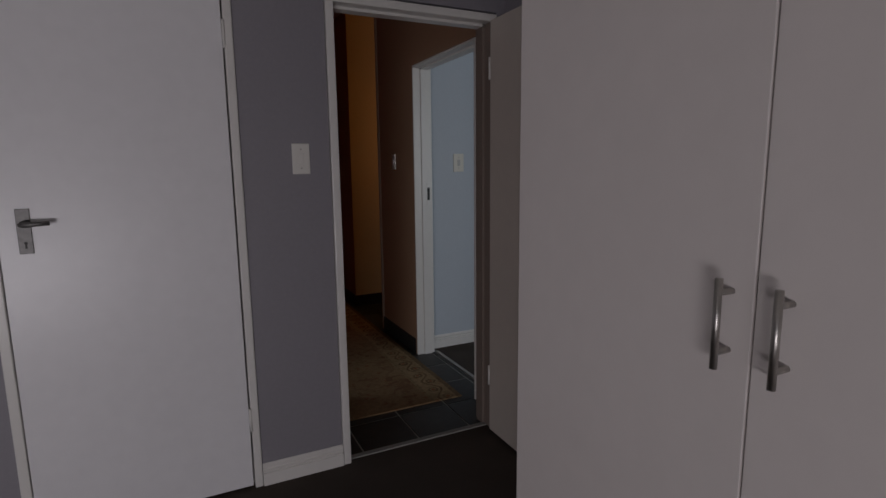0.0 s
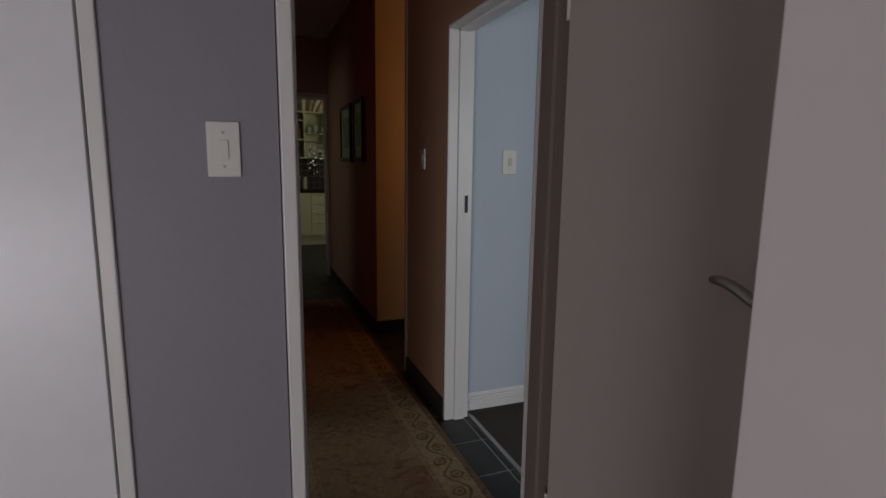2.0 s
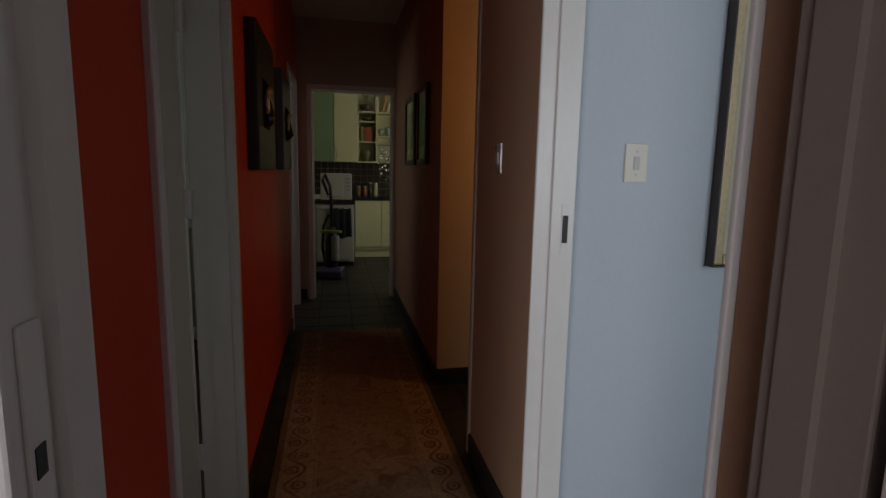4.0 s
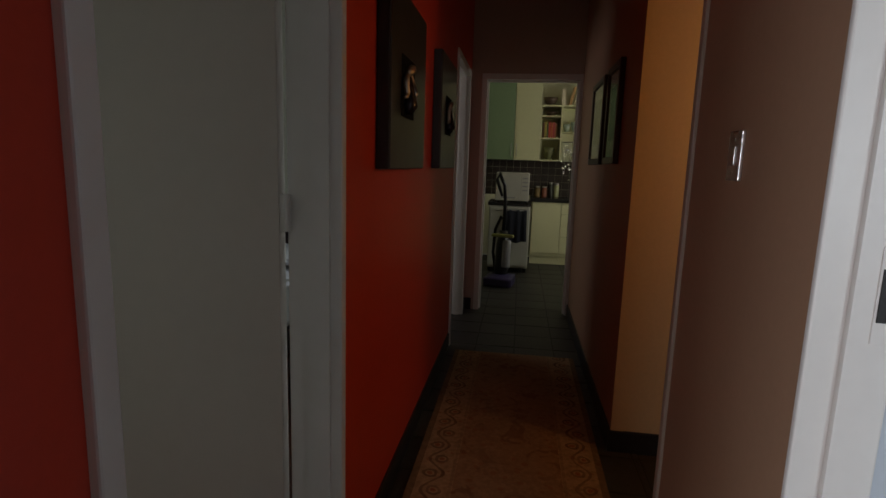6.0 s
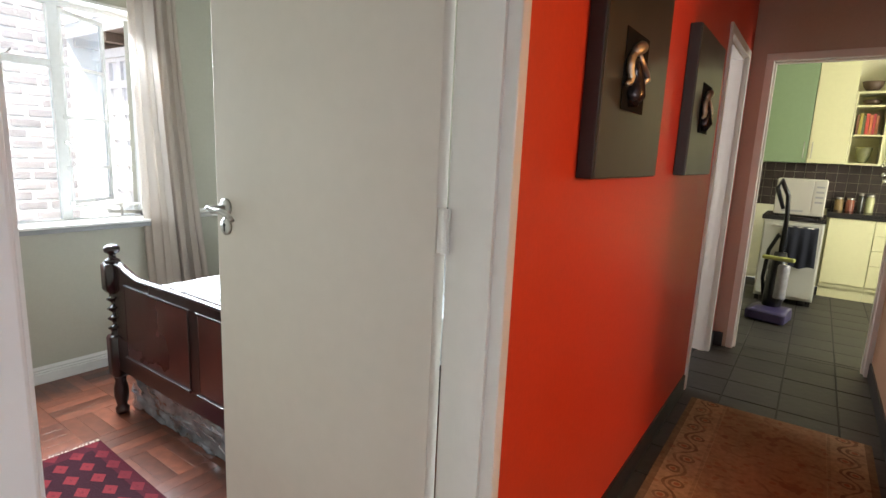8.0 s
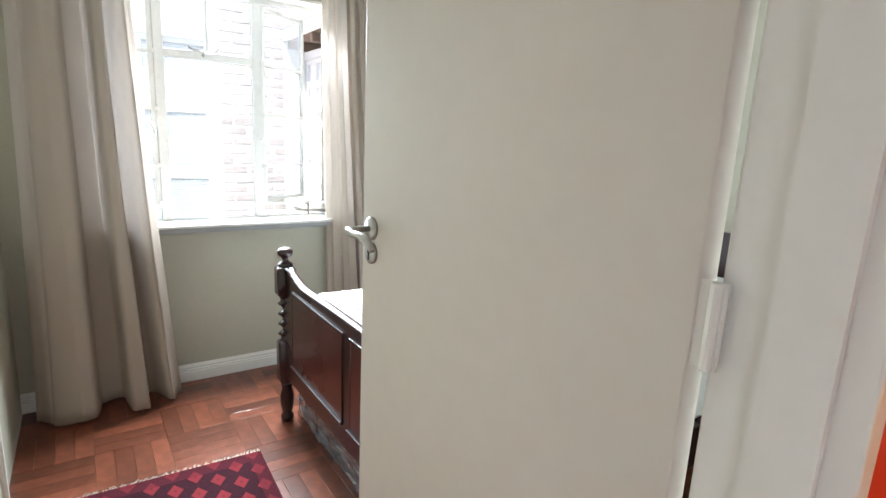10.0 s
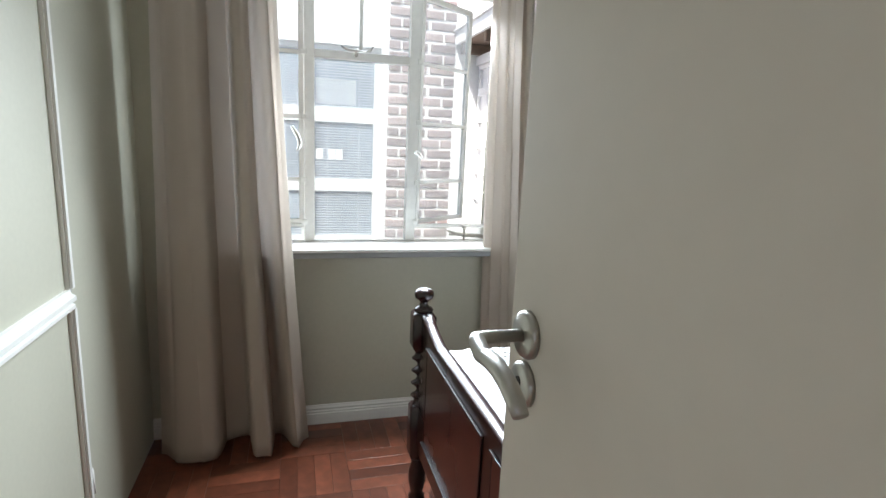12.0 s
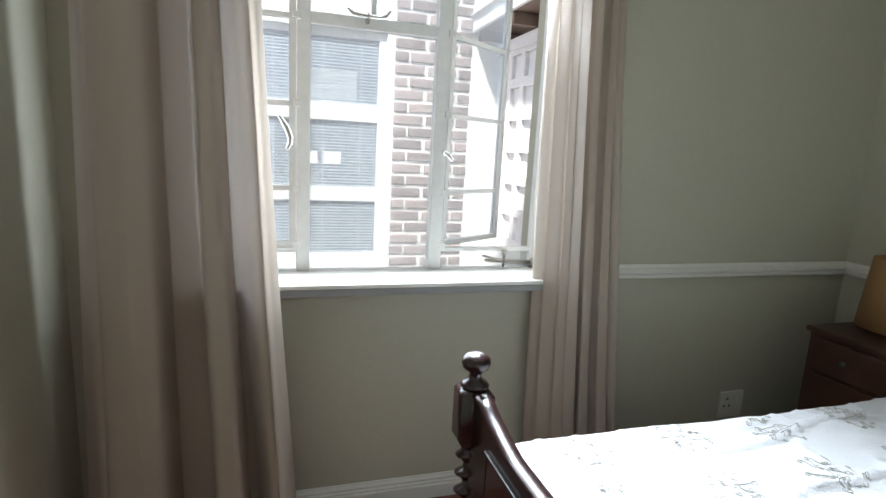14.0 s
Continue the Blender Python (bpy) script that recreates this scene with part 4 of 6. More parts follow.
# curtains
def curtain(name, label, y0t, y1t, y0b, y1b, zb, folds, depth, seed, x_mid, nz=40, lean=0.0, shape=None):
    """Hung cloth with even folds, or with the fold outline given in shape as (share of the width, depth)."""
    rnd = random.Random(seed)
    n = folds * 14 if not shape else 72
    zt = 2.36
    ph = [rnd.uniform(-1.3, 1.3) for _ in range(folds + 2)]
    amp = [rnd.uniform(0.45, 1.45) for _ in range(folds + 2)]
    bm = bmesh.new()
    rows_f, rows_b = [], []
    for j in range(nz + 1):
        v = j / nz
        z = zt + (zb - zt) * v
        spread = v ** 1.5
        f, b = [], []
        for i in range(n + 1):
            u = i / n
            s = u * folds
            k = int(min(s, folds))
            a = amp[k] * (1 - (s - k)) + amp[min(k + 1, folds + 1)] * (s - k)
            wav = math.sin(2 * math.pi * s + 0.5 * ph[k] + 0.5 * math.sin(v * 2.2 + k))
            wav = math.copysign(abs(wav) ** 0.8, wav)
            y = (y0t + (y0b - y0t) * spread) + u * ((y1t - y0t) + ((y1b - y0b) - (y1t - y0t)) * spread)
            y += 0.010 * math.sin(4 * math.pi * s + ph[k]) * (0.5 + v) + 0.012 * v * noise.noise((u * 5, v * 3, seed))
            x = x_mid + depth * a * wav * (0.55 + 0.45 * v) + lean * v + 0.02 * v * noise.noise((u * 3, v * 2, seed + 5))
            if shape:
                uu = u + 0.018 * math.sin(3.1 * v + 9 * u) * v
                k = max(q for q in range(len(shape) - 1) if shape[q][0] <= min(max(uu, 0.0), 0.999))
                w = (min(max(uu, 0.0), 0.999) - shape[k][0]) / (shape[k + 1][0] - shape[k][0])
                w = w * w * (3 - 2 * w)
                x = x_mid + (shape[k][1] * (1 - w) + shape[k + 1][1] * w) * (0.95 + 0.45 * v) + lean * v
                x += 0.0025 * math.sin(40 * u + 2 * v) * v + 0.012 * v * noise.noise((u * 4, v * 3, seed + 5))
            dz = 0.012 * noise.noise((u * 9, seed, 0)) * (1 if j == nz else 0)
            f.append(bm.verts.new((x, y, z + dz)))
            b.append(bm.verts.new((x - 0.004, y, z + dz)))
        rows_f.append(f)
        rows_b.append(b)
    for j in range(nz):
        for i in range(n):
            bm.faces.new((rows_f[j][i], rows_f[j][i + 1], rows_f[j + 1][i + 1], rows_f[j + 1][i]))
            bm.faces.new((rows_b[j][i], rows_b[j + 1][i], rows_b[j + 1][i + 1], rows_b[j][i + 1]))
    for i in (0, n):
        for j in range(nz):
            bm.faces.new((rows_f[j][i], rows_f[j + 1][i], rows_b[j + 1][i], rows_b[j][i]))
    for i in range(n):
        bm.faces.new((rows_f[nz][i], rows_f[nz][i + 1], rows_b[nz][i + 1], rows_b[nz][i]))
    bmesh.ops.recalc_face_normals(bm, faces=bm.faces)
    ob = thing(name, label, "curtain", "window curtains")
    part("cloth", bm, M_CURTAIN_THIN, ob, "", True)
    return ob


def curtain_material():
    """Taupe cloth that lets a little daylight through."""
    m = mat("curtain_cloth", (0.54, 0.455, 0.375), 0.85, vary=0.05, grain=400, bump=0.35, spec=0.15)
    nt = m.node_tree
    bsdf = nt.nodes["Principled BSDF"]
    tl = nt.nodes.new("ShaderNodeBsdfTranslucent")
    tl.inputs[0].default_value = (0.74, 0.71, 0.69, 1)
    mix = nt.nodes.new("ShaderNodeMixShader")
    mix.inputs[0].default_value = 0.32
    nt.links.new(bsdf.outputs[0], mix.inputs[1])
    nt.links.new(tl.outputs[0], mix.inputs[2])
    nt.links.new(mix.outputs[0], nt.nodes["Material Output"].inputs[0])
    return m


M_CURTAIN_THIN = curtain_material()
curtain("curtain", "long taupe curtain bunched in folds beside the panelled wall", 3.022, 3.455, 2.975, 3.578, 0.022, 3, 0.062, 3, -2.252, lean=0.01, shape=((0.0, -0.02), (0.06, 0.03), (0.22, 0.055), (0.34, 0.045), (0.41, -0.055), (0.56, -0.070), (0.62, -0.04), (0.66, 0.060), (0.72, 0.065), (0.755, -0.075), (0.80, -0.07), (0.86, 0.02), (0.94, 0.03), (1.0, -0.03)))
curtain("curtain", "pale taupe curtain hanging behind the bed", 4.400, 4.668, 4.465, 4.880, 0.022, 4, 0.038, 8, -2.340, shape=((0.0, -0.032), (0.10, 0.0), (0.28, 0.036), (0.40, 0.034), (0.455, -0.012), (0.51, 0.032), (0.60, 0.030), (0.65, -0.014), (0.70, 0.030), (0.78, 0.028), (0.825, -0.014), (0.87, 0.026), (0.95, 0.018), (1.0, -0.04)))
track = thing("curtain_track", "slim white curtain track over the window", "curtain track")
part("rail", boxes((-2.36, -2.32, 2.90, 4.85, 2.355, 2.38), bevel=0.004), M_WHITE, track)
for y in (3.0, 3.9, 4.8):
    part("bracket", boxes((GX0, -2.35, y - 0.012, y + 0.012, 2.36, 2.378)), M_WHITE, track)

socket = thing("wall_socket", "white plastic wall socket plate under the dado rail", "socket")
part("plate", boxes((GX0, GX0 + 0.010, 5.466, 5.597, 0.196, 0.324), bevel=0.003), M_PLASTIC, socket)
part("rocker", boxes((GX0 + 0.010, GX0 + 0.014, 5.560, 5.580, 0.272, 0.300), bevel=0.001), M_PLASTIC, socket)
for y, z in ((5.505, 0.290), (5.490, 0.255), (5.520, 0.255)):
    part("pin_hole", disc_x(bmesh.new(), GX0 + 0.0095, GX0 + 0.0106, y, z, 0.006, 10), M_BLACK, socket)

# the open door
green_door = thing("open_door", "cream white flush door standing open into the green bedroom", "door", "flush doors", m=pose(0.333, 3.776, 0, 0, 0, 0.2))
part("leaf", boxes((-0.853, -0.020, 0.0, 0.040, 0.012, 2.026), bevel=0.002), M_DOOR, green_door)
lever_set(green_door, 0.0, -1, -0.803, 1, 1.188, M_STEEL, along="x", arch=0.014, droop=0.036, reach=0.068, gap=0.058, girth=0.84)
for z in (0.22, 1.16, 1.78):
    bm = bmesh.new()
    tube(bm, [(0.0, 0.004, z), (0.0, 0.004, z + 0.1)], 0.007, 10)
    box(bm, -0.024, 0.010, 0.006, 0.010, z, z + 0.1)
    part("hinge", bm, M_WHITE, green_door, "painted-over butt hinge")

# bed
M_BED = mat("dark_mahogany", (0.020, 0.006, 0.006), 0.28, vary=0.4, grain=14, bump=0.05, coat=0.12)
M_BEDPANEL = mat("red_mahogany_panel", (0.055, 0.012, 0.010), 0.27, vary=0.45, grain=9, bump=0.06, coat=0.2)
bed = thing("wooden_bed", "dark mahogany bed with barley-twist posts and panelled footboard", "bed")


def bed_post(x, y, extra=0.0):
    bm = bmesh.new()
    lathe(bm, [(0.020, 0.0), (0.030, 0.004), (0.032, 0.030), (0.022, 0.045), (0.027, 0.06), (0.034, 0.10), (0.033, 0.14), (0.024, 0.175), (0.028, 0.19), (0.028, 0.20)], 20, (x, y, 0))
    lathe(bm, [(0.040, 0.20), (0.052, 0.215), (0.052, 0.405), (0.040, 0.42)], 20, (x, y, 0), sides=4)
    rings = []
    n, steps = 20, 46
    for j in range(steps + 1):
        v = j / steps
        z = 0.42 + 0.218 * v
        env, turn = min(1.0, 7 * v, 7 * (1 - v)), 4.4 * 2 * math.pi * v
        ox, oy, r = x + 0.011 * env * math.cos(turn), y + 0.011 * env * math.sin(turn), 0.030 - 0.003 * env
        rings.append([bm.verts.new((ox + r * math.cos(a), oy + r * math.sin(a), z)) for a in (2 * math.pi * k / n for k in range(n))])
    for a, b in zip(rings, rings[1:]):
        for k in range(n):
            bm.faces.new((a[k], a[(k + 1) % n], b[(k + 1) % n], b[k]))
    top = 0.787 + extra
    lathe(bm, [(0.038, 0.634), (0.056, 0.652), (0.056, top - 0.014), (0.042, top)], 20, (x, y, 0), sides=4)
    lathe(bm, [(0.034, top), (0.036, top + 0.006), (0.030, top + 0.014), (0.018, top + 0.020), (0.014, top + 0.034), (0.020, top + 0.042), (0.032, top + 0.050), (0.036, top + 0.062), (0.034, top + 0.074), (0.024, top + 0.083), (0.004, top + 0.088)], 24, (x, y, 0))
    bmesh.ops.recalc_face_normals(bm, faces=bm.faces)
    return bm


BX0, BX1, BYF, BYH = -1.765, -0.300, 3.980, 6.03
for x, y, e in ((BX0, BYF, 0), (BX1, BYF, 0), (BX0, BYH, 0.25), (BX1, BYH, 0.25)):
    part("bed_post", bed_post(x, y, e), M_BED, bed, "barley-twist turned post", True)


def top_curve(u):
    """Height of a bed end: steps up at both posts and dips slightly between."""
    d = min(u, 1 - u)
    return 0.775 - 0.050 * min(1.0, max(0.0, (d - 0.035) / 0.12)) ** 0.7 + 0.012 * math.sin(math.pi * u)


def bed_end(y0, y1, lift, base):
    bm = bmesh.new()
    n = 48
    x0, x1 = BX0 + 0.036, BX1 - 0.036
    cols = []
    for i in range(n + 1):
        u = i / n
        x = x0 + (x1 - x0) * u
        z = top_curve(u) + lift
        cols.append([bm.verts.new(c) for c in ((x, y0, base), (x, y0, z), (x, y1, z), (x, y1, base))])
    for a, b in zip(cols, cols[1:]):
        for k in range(4):
            bm.faces.new((a[k], a[(k + 1) % 4], b[(k + 1) % 4], b[k]))
    bm.faces.new(cols[0])
    bm.faces.new(list(reversed(cols[-1])))
    bmesh.ops.recalc_face_normals(bm, faces=bm.faces)
    return bm


part("footboard", bed_end(3.965, 3.997, 0.0, 0.245), M_BED, bed)
part("headboard", bed_end(6.015, 6.045, 0.25, 0.245), M_BED, bed)
bm = bmesh.new()
pts = [(BX0 + 0.036 + (BX1 - BX0 - 0.072) * i / 60, 3.981, top_curve(i / 60) + 0.006) for i in range(61)]
tube(bm, pts, 0.021, 10, 0.5)
part("footboard_cap", bm, M_BED, bed, "", True)
for xa, xb in ((-1.615, -1.075), (-0.990, -0.450)):
    part("panel", boxes((xa, xb, 3.9612, 3.9645, 0.345, 0.688), bevel=0.001), M_BEDPANEL, bed, "red mahogany panel")
    bm = boxes((xa - 0.014, xb + 0.014, 3.951, 3.9645, 0.331, 0.3445), (xa - 0.014, xb + 0.014, 3.9575, 3.9645, 0.6885, 0.698), (xa - 0.010, xa - 0.0005, 3.9600, 3.9645, 0.345, 0.688), (xb + 0.0005, xb + 0.010, 3.9600, 3.9645, 0.345, 0.688), bevel=0.0015)
    part("panel_bead", bm, M_BED, bed)
for x in (BX0, BX1):
    part("side_rail", boxes((x - 0.014, x + 0.014, 4.010, 6.00, 0.25, 0.42), bevel=0.004), M_BED, bed)

mattress = thing("mattress", "white mattress on the wooden bed", "mattress")
part("body", boxes((BX0 + 0.02, BX1 - 0.02, 4.010, 6.005, 0.40, 0.600), bevel=0.035), M_LINEN, mattress)


def quilt_height(x, y):
    z = 0.634 + 0.010 * noise.noise((x * 3, y * 3, 1)) + 0.008 * noise.noise((x * 7, y * 5, 4))
    z += 0.017 * max(0.0, 1 - abs(noise.noise((x * 4.5 + y * 2.2, y * 1.6 - x, 9))) / 0.08)
    z += 0.006 * max(0.0, 1 - abs(noise.noise((x * 5.0 - y * 3.5, y * 6.0 + x * 2, 3))) / 0.10)
    return z + 0.0022 * noise.noise((x * 26, y * 17, 2))


def quilt_mesh():
    bm = bmesh.new()
    x0, x1, y0, y1 = BX0 - 0.025, BX1 + 0.025, 4.009, 5.95
    nx, ny = 130, 180
    grid = []
    for i in range(nx + 1):
        row = []
        for j in range(ny + 1):
            u, v = i / nx, j / ny
            x, y = x0 + (x1 - x0) * u, y0 + (y1 - y0) * v
            edge = min(u, 1 - u) * (x1 - x0)
            z = quilt_height(x, y)
            if edge < 0.05:
                z -= 0.16 * (1 - edge / 0.05) ** 1.5
            if v < 0.03:
                z -= 0.03 * (1 - v / 0.03)
            row.append(bm.verts.new((x, y, z)))
        grid.append(row)
    for i in range(nx):
        for j in range(ny):
            bm.faces.new((grid[i][j], grid[i + 1][j], grid[i + 1][j + 1], grid[i][j + 1]))
    return bm


M_QUILT = mat("white_cotton_quilt", (0.63, 0.625, 0.645), 0.85, vary=0.04, grain=120, bump=0.6, spec=0.2)
quilt = thing("quilt", "white cotton quilt with grey monogram embroidery", "bedding")
cover = part("cover", quilt_mesh(), M_QUILT, quilt, "", True)
M_THREAD = mat("grey_thread", (0.40, 0.385, 0.34), 0.7, vary=0.1, bump=0)


def curl(cx, cy, size, turn, flip):
    """A stitched script letter: a double spiral."""
    steps, px, py, pts = 44, 0.0, 0.0, []
    for i in range(steps + 1):
        u = -2.35 + 4.7 * i / steps
        pts.append((px, py))
        px += math.cos(1.25 * u * u) * 4.7 / steps
        py += math.sin(1.25 * u * u) * 4.7 / steps
    mx, my = (pts[0][0] + pts[-1][0]) / 2, (pts[0][1] + pts[-1][1]) / 2
    c, s_, out = math.cos(turn), math.sin(turn), []
    for qx, qy in pts:
        qx, qy = (qx - mx) * size * flip, (qy - my) * size
        wx, wy = cx + c * qx - s_ * qy, cy + s_ * qx + c * qy
        out.append((wx, wy, quilt_height(wx, wy) + 0.0014))
    return out


def monogram(cx, cy, size, seed):
    """Rows of interlaced script letters round a centre."""
    rnd = random.Random(seed)
    bm, thread = bmesh.new(), []
    for row, n in ((-1, 3), (0, 4), (1, 3)):
        for k in range(n)[::1 if row else -1]:
            ox = cx + row * 0.52 * size + rnd.uniform(-0.05, 0.05) * size
            oy = cy + (k - (n - 1) / 2) * 0.42 * size + rnd.uniform(-0.06, 0.06) * size
            thread += curl(ox, oy, 0.26 * size, rnd.uniform(-0.5, 0.5), rnd.choice((-1, 1)))
    tube(bm, thread, 0.0009, 4)
    return bm


for i, (x, y) in enumerate([(-1.67 + 0.213 * r, 4.255 + 0.294 * c - 0.043 * (r % 2)) for r in range(6) for c in range(4)]):
    part("embroidery", monogram(x, y, 0.085, i), M_THREAD, quilt, "grey stitched monogram")

pillow_bm = bmesh.new()
bmesh.ops.create_cube(pillow_bm, size=1.0)
bmesh.ops.subdivide_edges(pillow_bm, edges=pillow_bm.edges[:], cuts=8, use_grid_fill=True)
for v in pillow_bm.verts:
    w = max(0.12, (1 - (2 * v.co.x) ** 4) * (1 - (2 * v.co.y) ** 4))
    v.co = Vector((v.co.x * 0.56, v.co.y * 0.36, v.co.z * 0.13 * w + 0.01 * noise.noise(v.co * 5)))
for x in (-1.40, -0.68):
    pl = thing("pillow", "plump white pillow at the bed head", "pillow", "pillows", m=pose(x, 5.74, 0.725))
    part("case", pillow_bm.copy(), M_LINEN, pl, "", True)
pillow_bm.free()

# plastic-wrapped bag under the bed
M_PLASTICBAG = mat("crinkled_clear_plastic", (0.17, 0.185, 0.21), 0.14, vary=0.75, grain=16, bump=1.6, big=7, spec=1.0, coat=1.0)
bm = bmesh.new()
bmesh.ops.create_cube(bm, size=1.0)
bmesh.ops.subdivide_edges(bm, edges=bm.edges[:], cuts=34, use_grid_fill=True)
for v in bm.verts:
    c = v.co.copy()
    q = Vector((c.x * 1.02, c.y * 0.55, c.z * 0.185))
    d = 0.022 * noise.noise((q.x * 9 + q.z * 6, q.y * 12, q.z * 16)) + 0.016 * noise.noise((q.x * 24 - q.z * 14, q.y * 20, q.z * 26))
    q += Vector((0, -abs(d) if c.y < 0 else abs(d), d if c.z > 0 else 0))
    v.co = q
bag = thing("storage_bag", "dark bedding bag in crinkled clear plastic under the bed", "storage bag", m=pose(-1.28, 4.325, 0.0955))
part("wrap", bm, M_PLASTICBAG, bag, "", True)


# red rug with fringe
def red_rug_material():
    m = mat("bokhara_weave", (0.028, 0.007, 0.011), 0.95, vary=0.25, grain=150, bump=0.8, spec=0.1)
    nt = m.node_tree
    bsdf = nt.nodes["Principled BSDF"]
    old = bsdf.inputs["Base Color"].links[0].from_socket
    co = nt.nodes.new("ShaderNodeTexCoord")
    sep = nt.nodes.new("ShaderNodeSeparateXYZ")
    nt.links.new(co.outputs["Object"], sep.inputs[0])

    def mn(op, a, b=None, c=None):
        n = nt.nodes.new("ShaderNodeMath")
        n.operation = op
        for i, v in enumerate((a, b, c)):
            if v is None:
                continue
            if isinstance(v, (int, float)):
                n.inputs[i].default_value = v
            else:
                nt.links.new(v, n.inputs[i])
        return n.outputs[0]

    px, py = 0.115, 0.078
    row = mn("FLOOR", mn("DIVIDE", sep.outputs["Y"], py / 1.0))
    shift = mn("MULTIPLY", mn("MODULO", mn("ABSOLUTE", row), 2.0), 0.5)
    fx = mn("ABSOLUTE", mn("SUBTRACT", mn("FRACT", mn("ADD", mn("DIVIDE", sep.outputs["X"], px), shift)), 0.5))
    fy = mn("ABSOLUTE", mn("SUBTRACT", mn("FRACT", mn("DIVIDE", sep.outputs["Y"], py)), 0.5))
    fz = mn("MULTIPLY", mn("FLOOR", mn("MULTIPLY", mn("ADD", fx, fy), 16)), 1 / 16)
    lozenge = mn("LESS_THAN", fz, 0.33)
    heart = mn("LESS_THAN", mn("ADD", fx, fy), 0.08)
    border = mn("GREATER_THAN", mn("MAXIMUM", mn("SUBTRACT", mn("ABSOLUTE", sep.outputs["X"]), 0.13), mn("ABSOLUTE", sep.outputs["Y"])), 0.335)

    def blend(fac, a, color):
        mx = nt.nodes.new("ShaderNodeMix")
        mx.data_type = "RGBA"
        nt.links.new(fac, mx.inputs[0])
        nt.links.new(a, mx.inputs[6])
        mx.inputs[7].default_value = (*color, 1)
        return mx.outputs[2]

    c = blend(mn("MULTIPLY", lozenge, 0.8), old, (0.185, 0.022, 0.026))
    c = blend(mn("MULTIPLY", heart, 0.5), c, (0.06, 0.010, 0.016))
    c = blend(mn("MULTIPLY", border, 0.5), c, (0.085, 0.012, 0.018))
    nt.links.new(c, bsdf.inputs["Base Color"])
    return m


red_rug = thing("red_rug", "small red and maroon diamond rug with cream fringe", "rug", m=pose(-1.035, 3.380, 0.0, 0, 0, -2))
part("weave", rug_mesh(-0.53, 0.53, -0.39, 0.39, 0.009, 20, 16), red_rug_material(), red_rug)
bm = bmesh.new()
rnd = random.Random(5)
for i in range(96):
    y = -0.388 + 0.776 * i / 95
    L = rnd.uniform(0.012, 0.032)
    k = rnd.uniform(-0.018, 0.018)
    for sx in (-1, 1):
        tube(bm, [(sx * 0.528, y, 0.005), (sx * (0.53 + L * 0.5), y + k * 0.4, 0.006), (sx * (0.53 + L), y + k, 0.003)], [0.002, 0.0022, 0.0012], 5)
tagged(part("fringe", bm, mat("cream_fringe", (0.42, 0.36, 0.30), 0.9, vary=0.5, grain=30), red_rug, "knotted cream fringe"), kind="stuff")

# nightstand and lamp
nst = thing("nightstand", "dark wooden nightstand beside the bed", "nightstand")
M_NST = mat("brown_oak_stain", (0.060, 0.024, 0.014), 0.4, vary=0.4, grain=12, bump=0.1)
nx0, nx1, ny0, ny1 = -2.175, -1.845, 5.605, 6.06
part("top", boxes((nx0 - 0.015, nx1 + 0.01, ny0 - 0.015, ny1, 0.708, 0.730), bevel=0.005), M_NST, nst)
part("body", boxes((nx0, nx1, ny0, ny1 - 0.004, 0.10, 0.708), bevel=0.002), M_NST, nst)
for z0, z1 in ((0.56, 0.695), (0.34, 0.545), (0.12, 0.325)):
    d = part("drawer", boxes((nx0 + 0.02, nx1 - 0.02, ny0 - 0.014, ny0 - 0.0005, z0, z1), bevel=0.004), M_NST, nst)
    bm = bmesh.new()
    tube(bm, [((nx0 + nx1) / 2, ny0 - 0.014, (z0 + z1) / 2), ((nx0 + nx1) / 2, ny0 - 0.026, (z0 + z1) / 2), ((nx0 + nx1) / 2, ny0 - 0.036, (z0 + z1) / 2)], [0.007, 0.008, 0.014], 14)
    part("knob", bm, M_OLDSTEEL, d, "small dark metal knob", True)
for x in (nx0 + 0.025, nx1 - 0.025):
    for y in (ny0 + 0.025, ny1 - 0.03):
        part("leg", boxes((x - 0.02, x + 0.02, y - 0.02, y + 0.02, 0.0, 0.10), bevel=0.003), M_NST, nst)
lamp = thing("table_lamp", "table lamp with a tan paper shade, unlit", "lamp")
bm = bmesh.new()
lathe(bm, [(0.055, 0.7305), (0.055, 0.738), (0.02, 0.750), (0.03, 0.79), (0.028, 0.83), (0.010, 0.855), (0.010, 0.90)], 20, (-2.012, 5.86, 0))
part("base", bm, M_NST, lamp, "", True)
bm = bmesh.new()
prof = [(0.150, 0.752), (0.128, 1.030), (0.125, 1.030), (0.147, 0.752)]
n = 32
rings = [[bm.verts.new((-2.012 + r * math.cos(2 * math.pi * k / n), 5.86 + r * math.sin(2 * math.pi * k / n), z)) for k in range(n)] for r, z in prof]
for a, b in zip(rings, rings[1:] + rings[:1]):
    for k in range(n):
        bm.faces.new((a[k], a[(k + 1) % n], b[(k + 1) % n], b[k]))
part("shade", bm, mat("tan_paper_shade", (0.30, 0.16, 0.065), 0.8, vary=0.08, grain=80, bump=0.2), lamp, "tan paper shade", True)

# ---------------------------------------------------------------- kitchen, seen from the hall
M_CREAM = mat("cream_cabinet_front", (0.62, 0.60, 0.36), 0.35, vary=0.03, bump=0.03)
# cream front as it looks in shade, the shade mixed in as dull green
M_SHADED_CREAM = mat("shaded_cabinet_front", (0.22, 0.30, 0.17), 0.4, vary=0.04, bump=0.03)
M_TOP = mat("black_granite_top", (0.018, 0.017, 0.016), 0.2, vary=0.6, grain=90, bump=0.02)
M_SPLASH = mat("dark_brown_splashback", (0.045, 0.034, 0.028), 0.25, vary=0.4, grain=20, island=0.2)
KN = 10.5


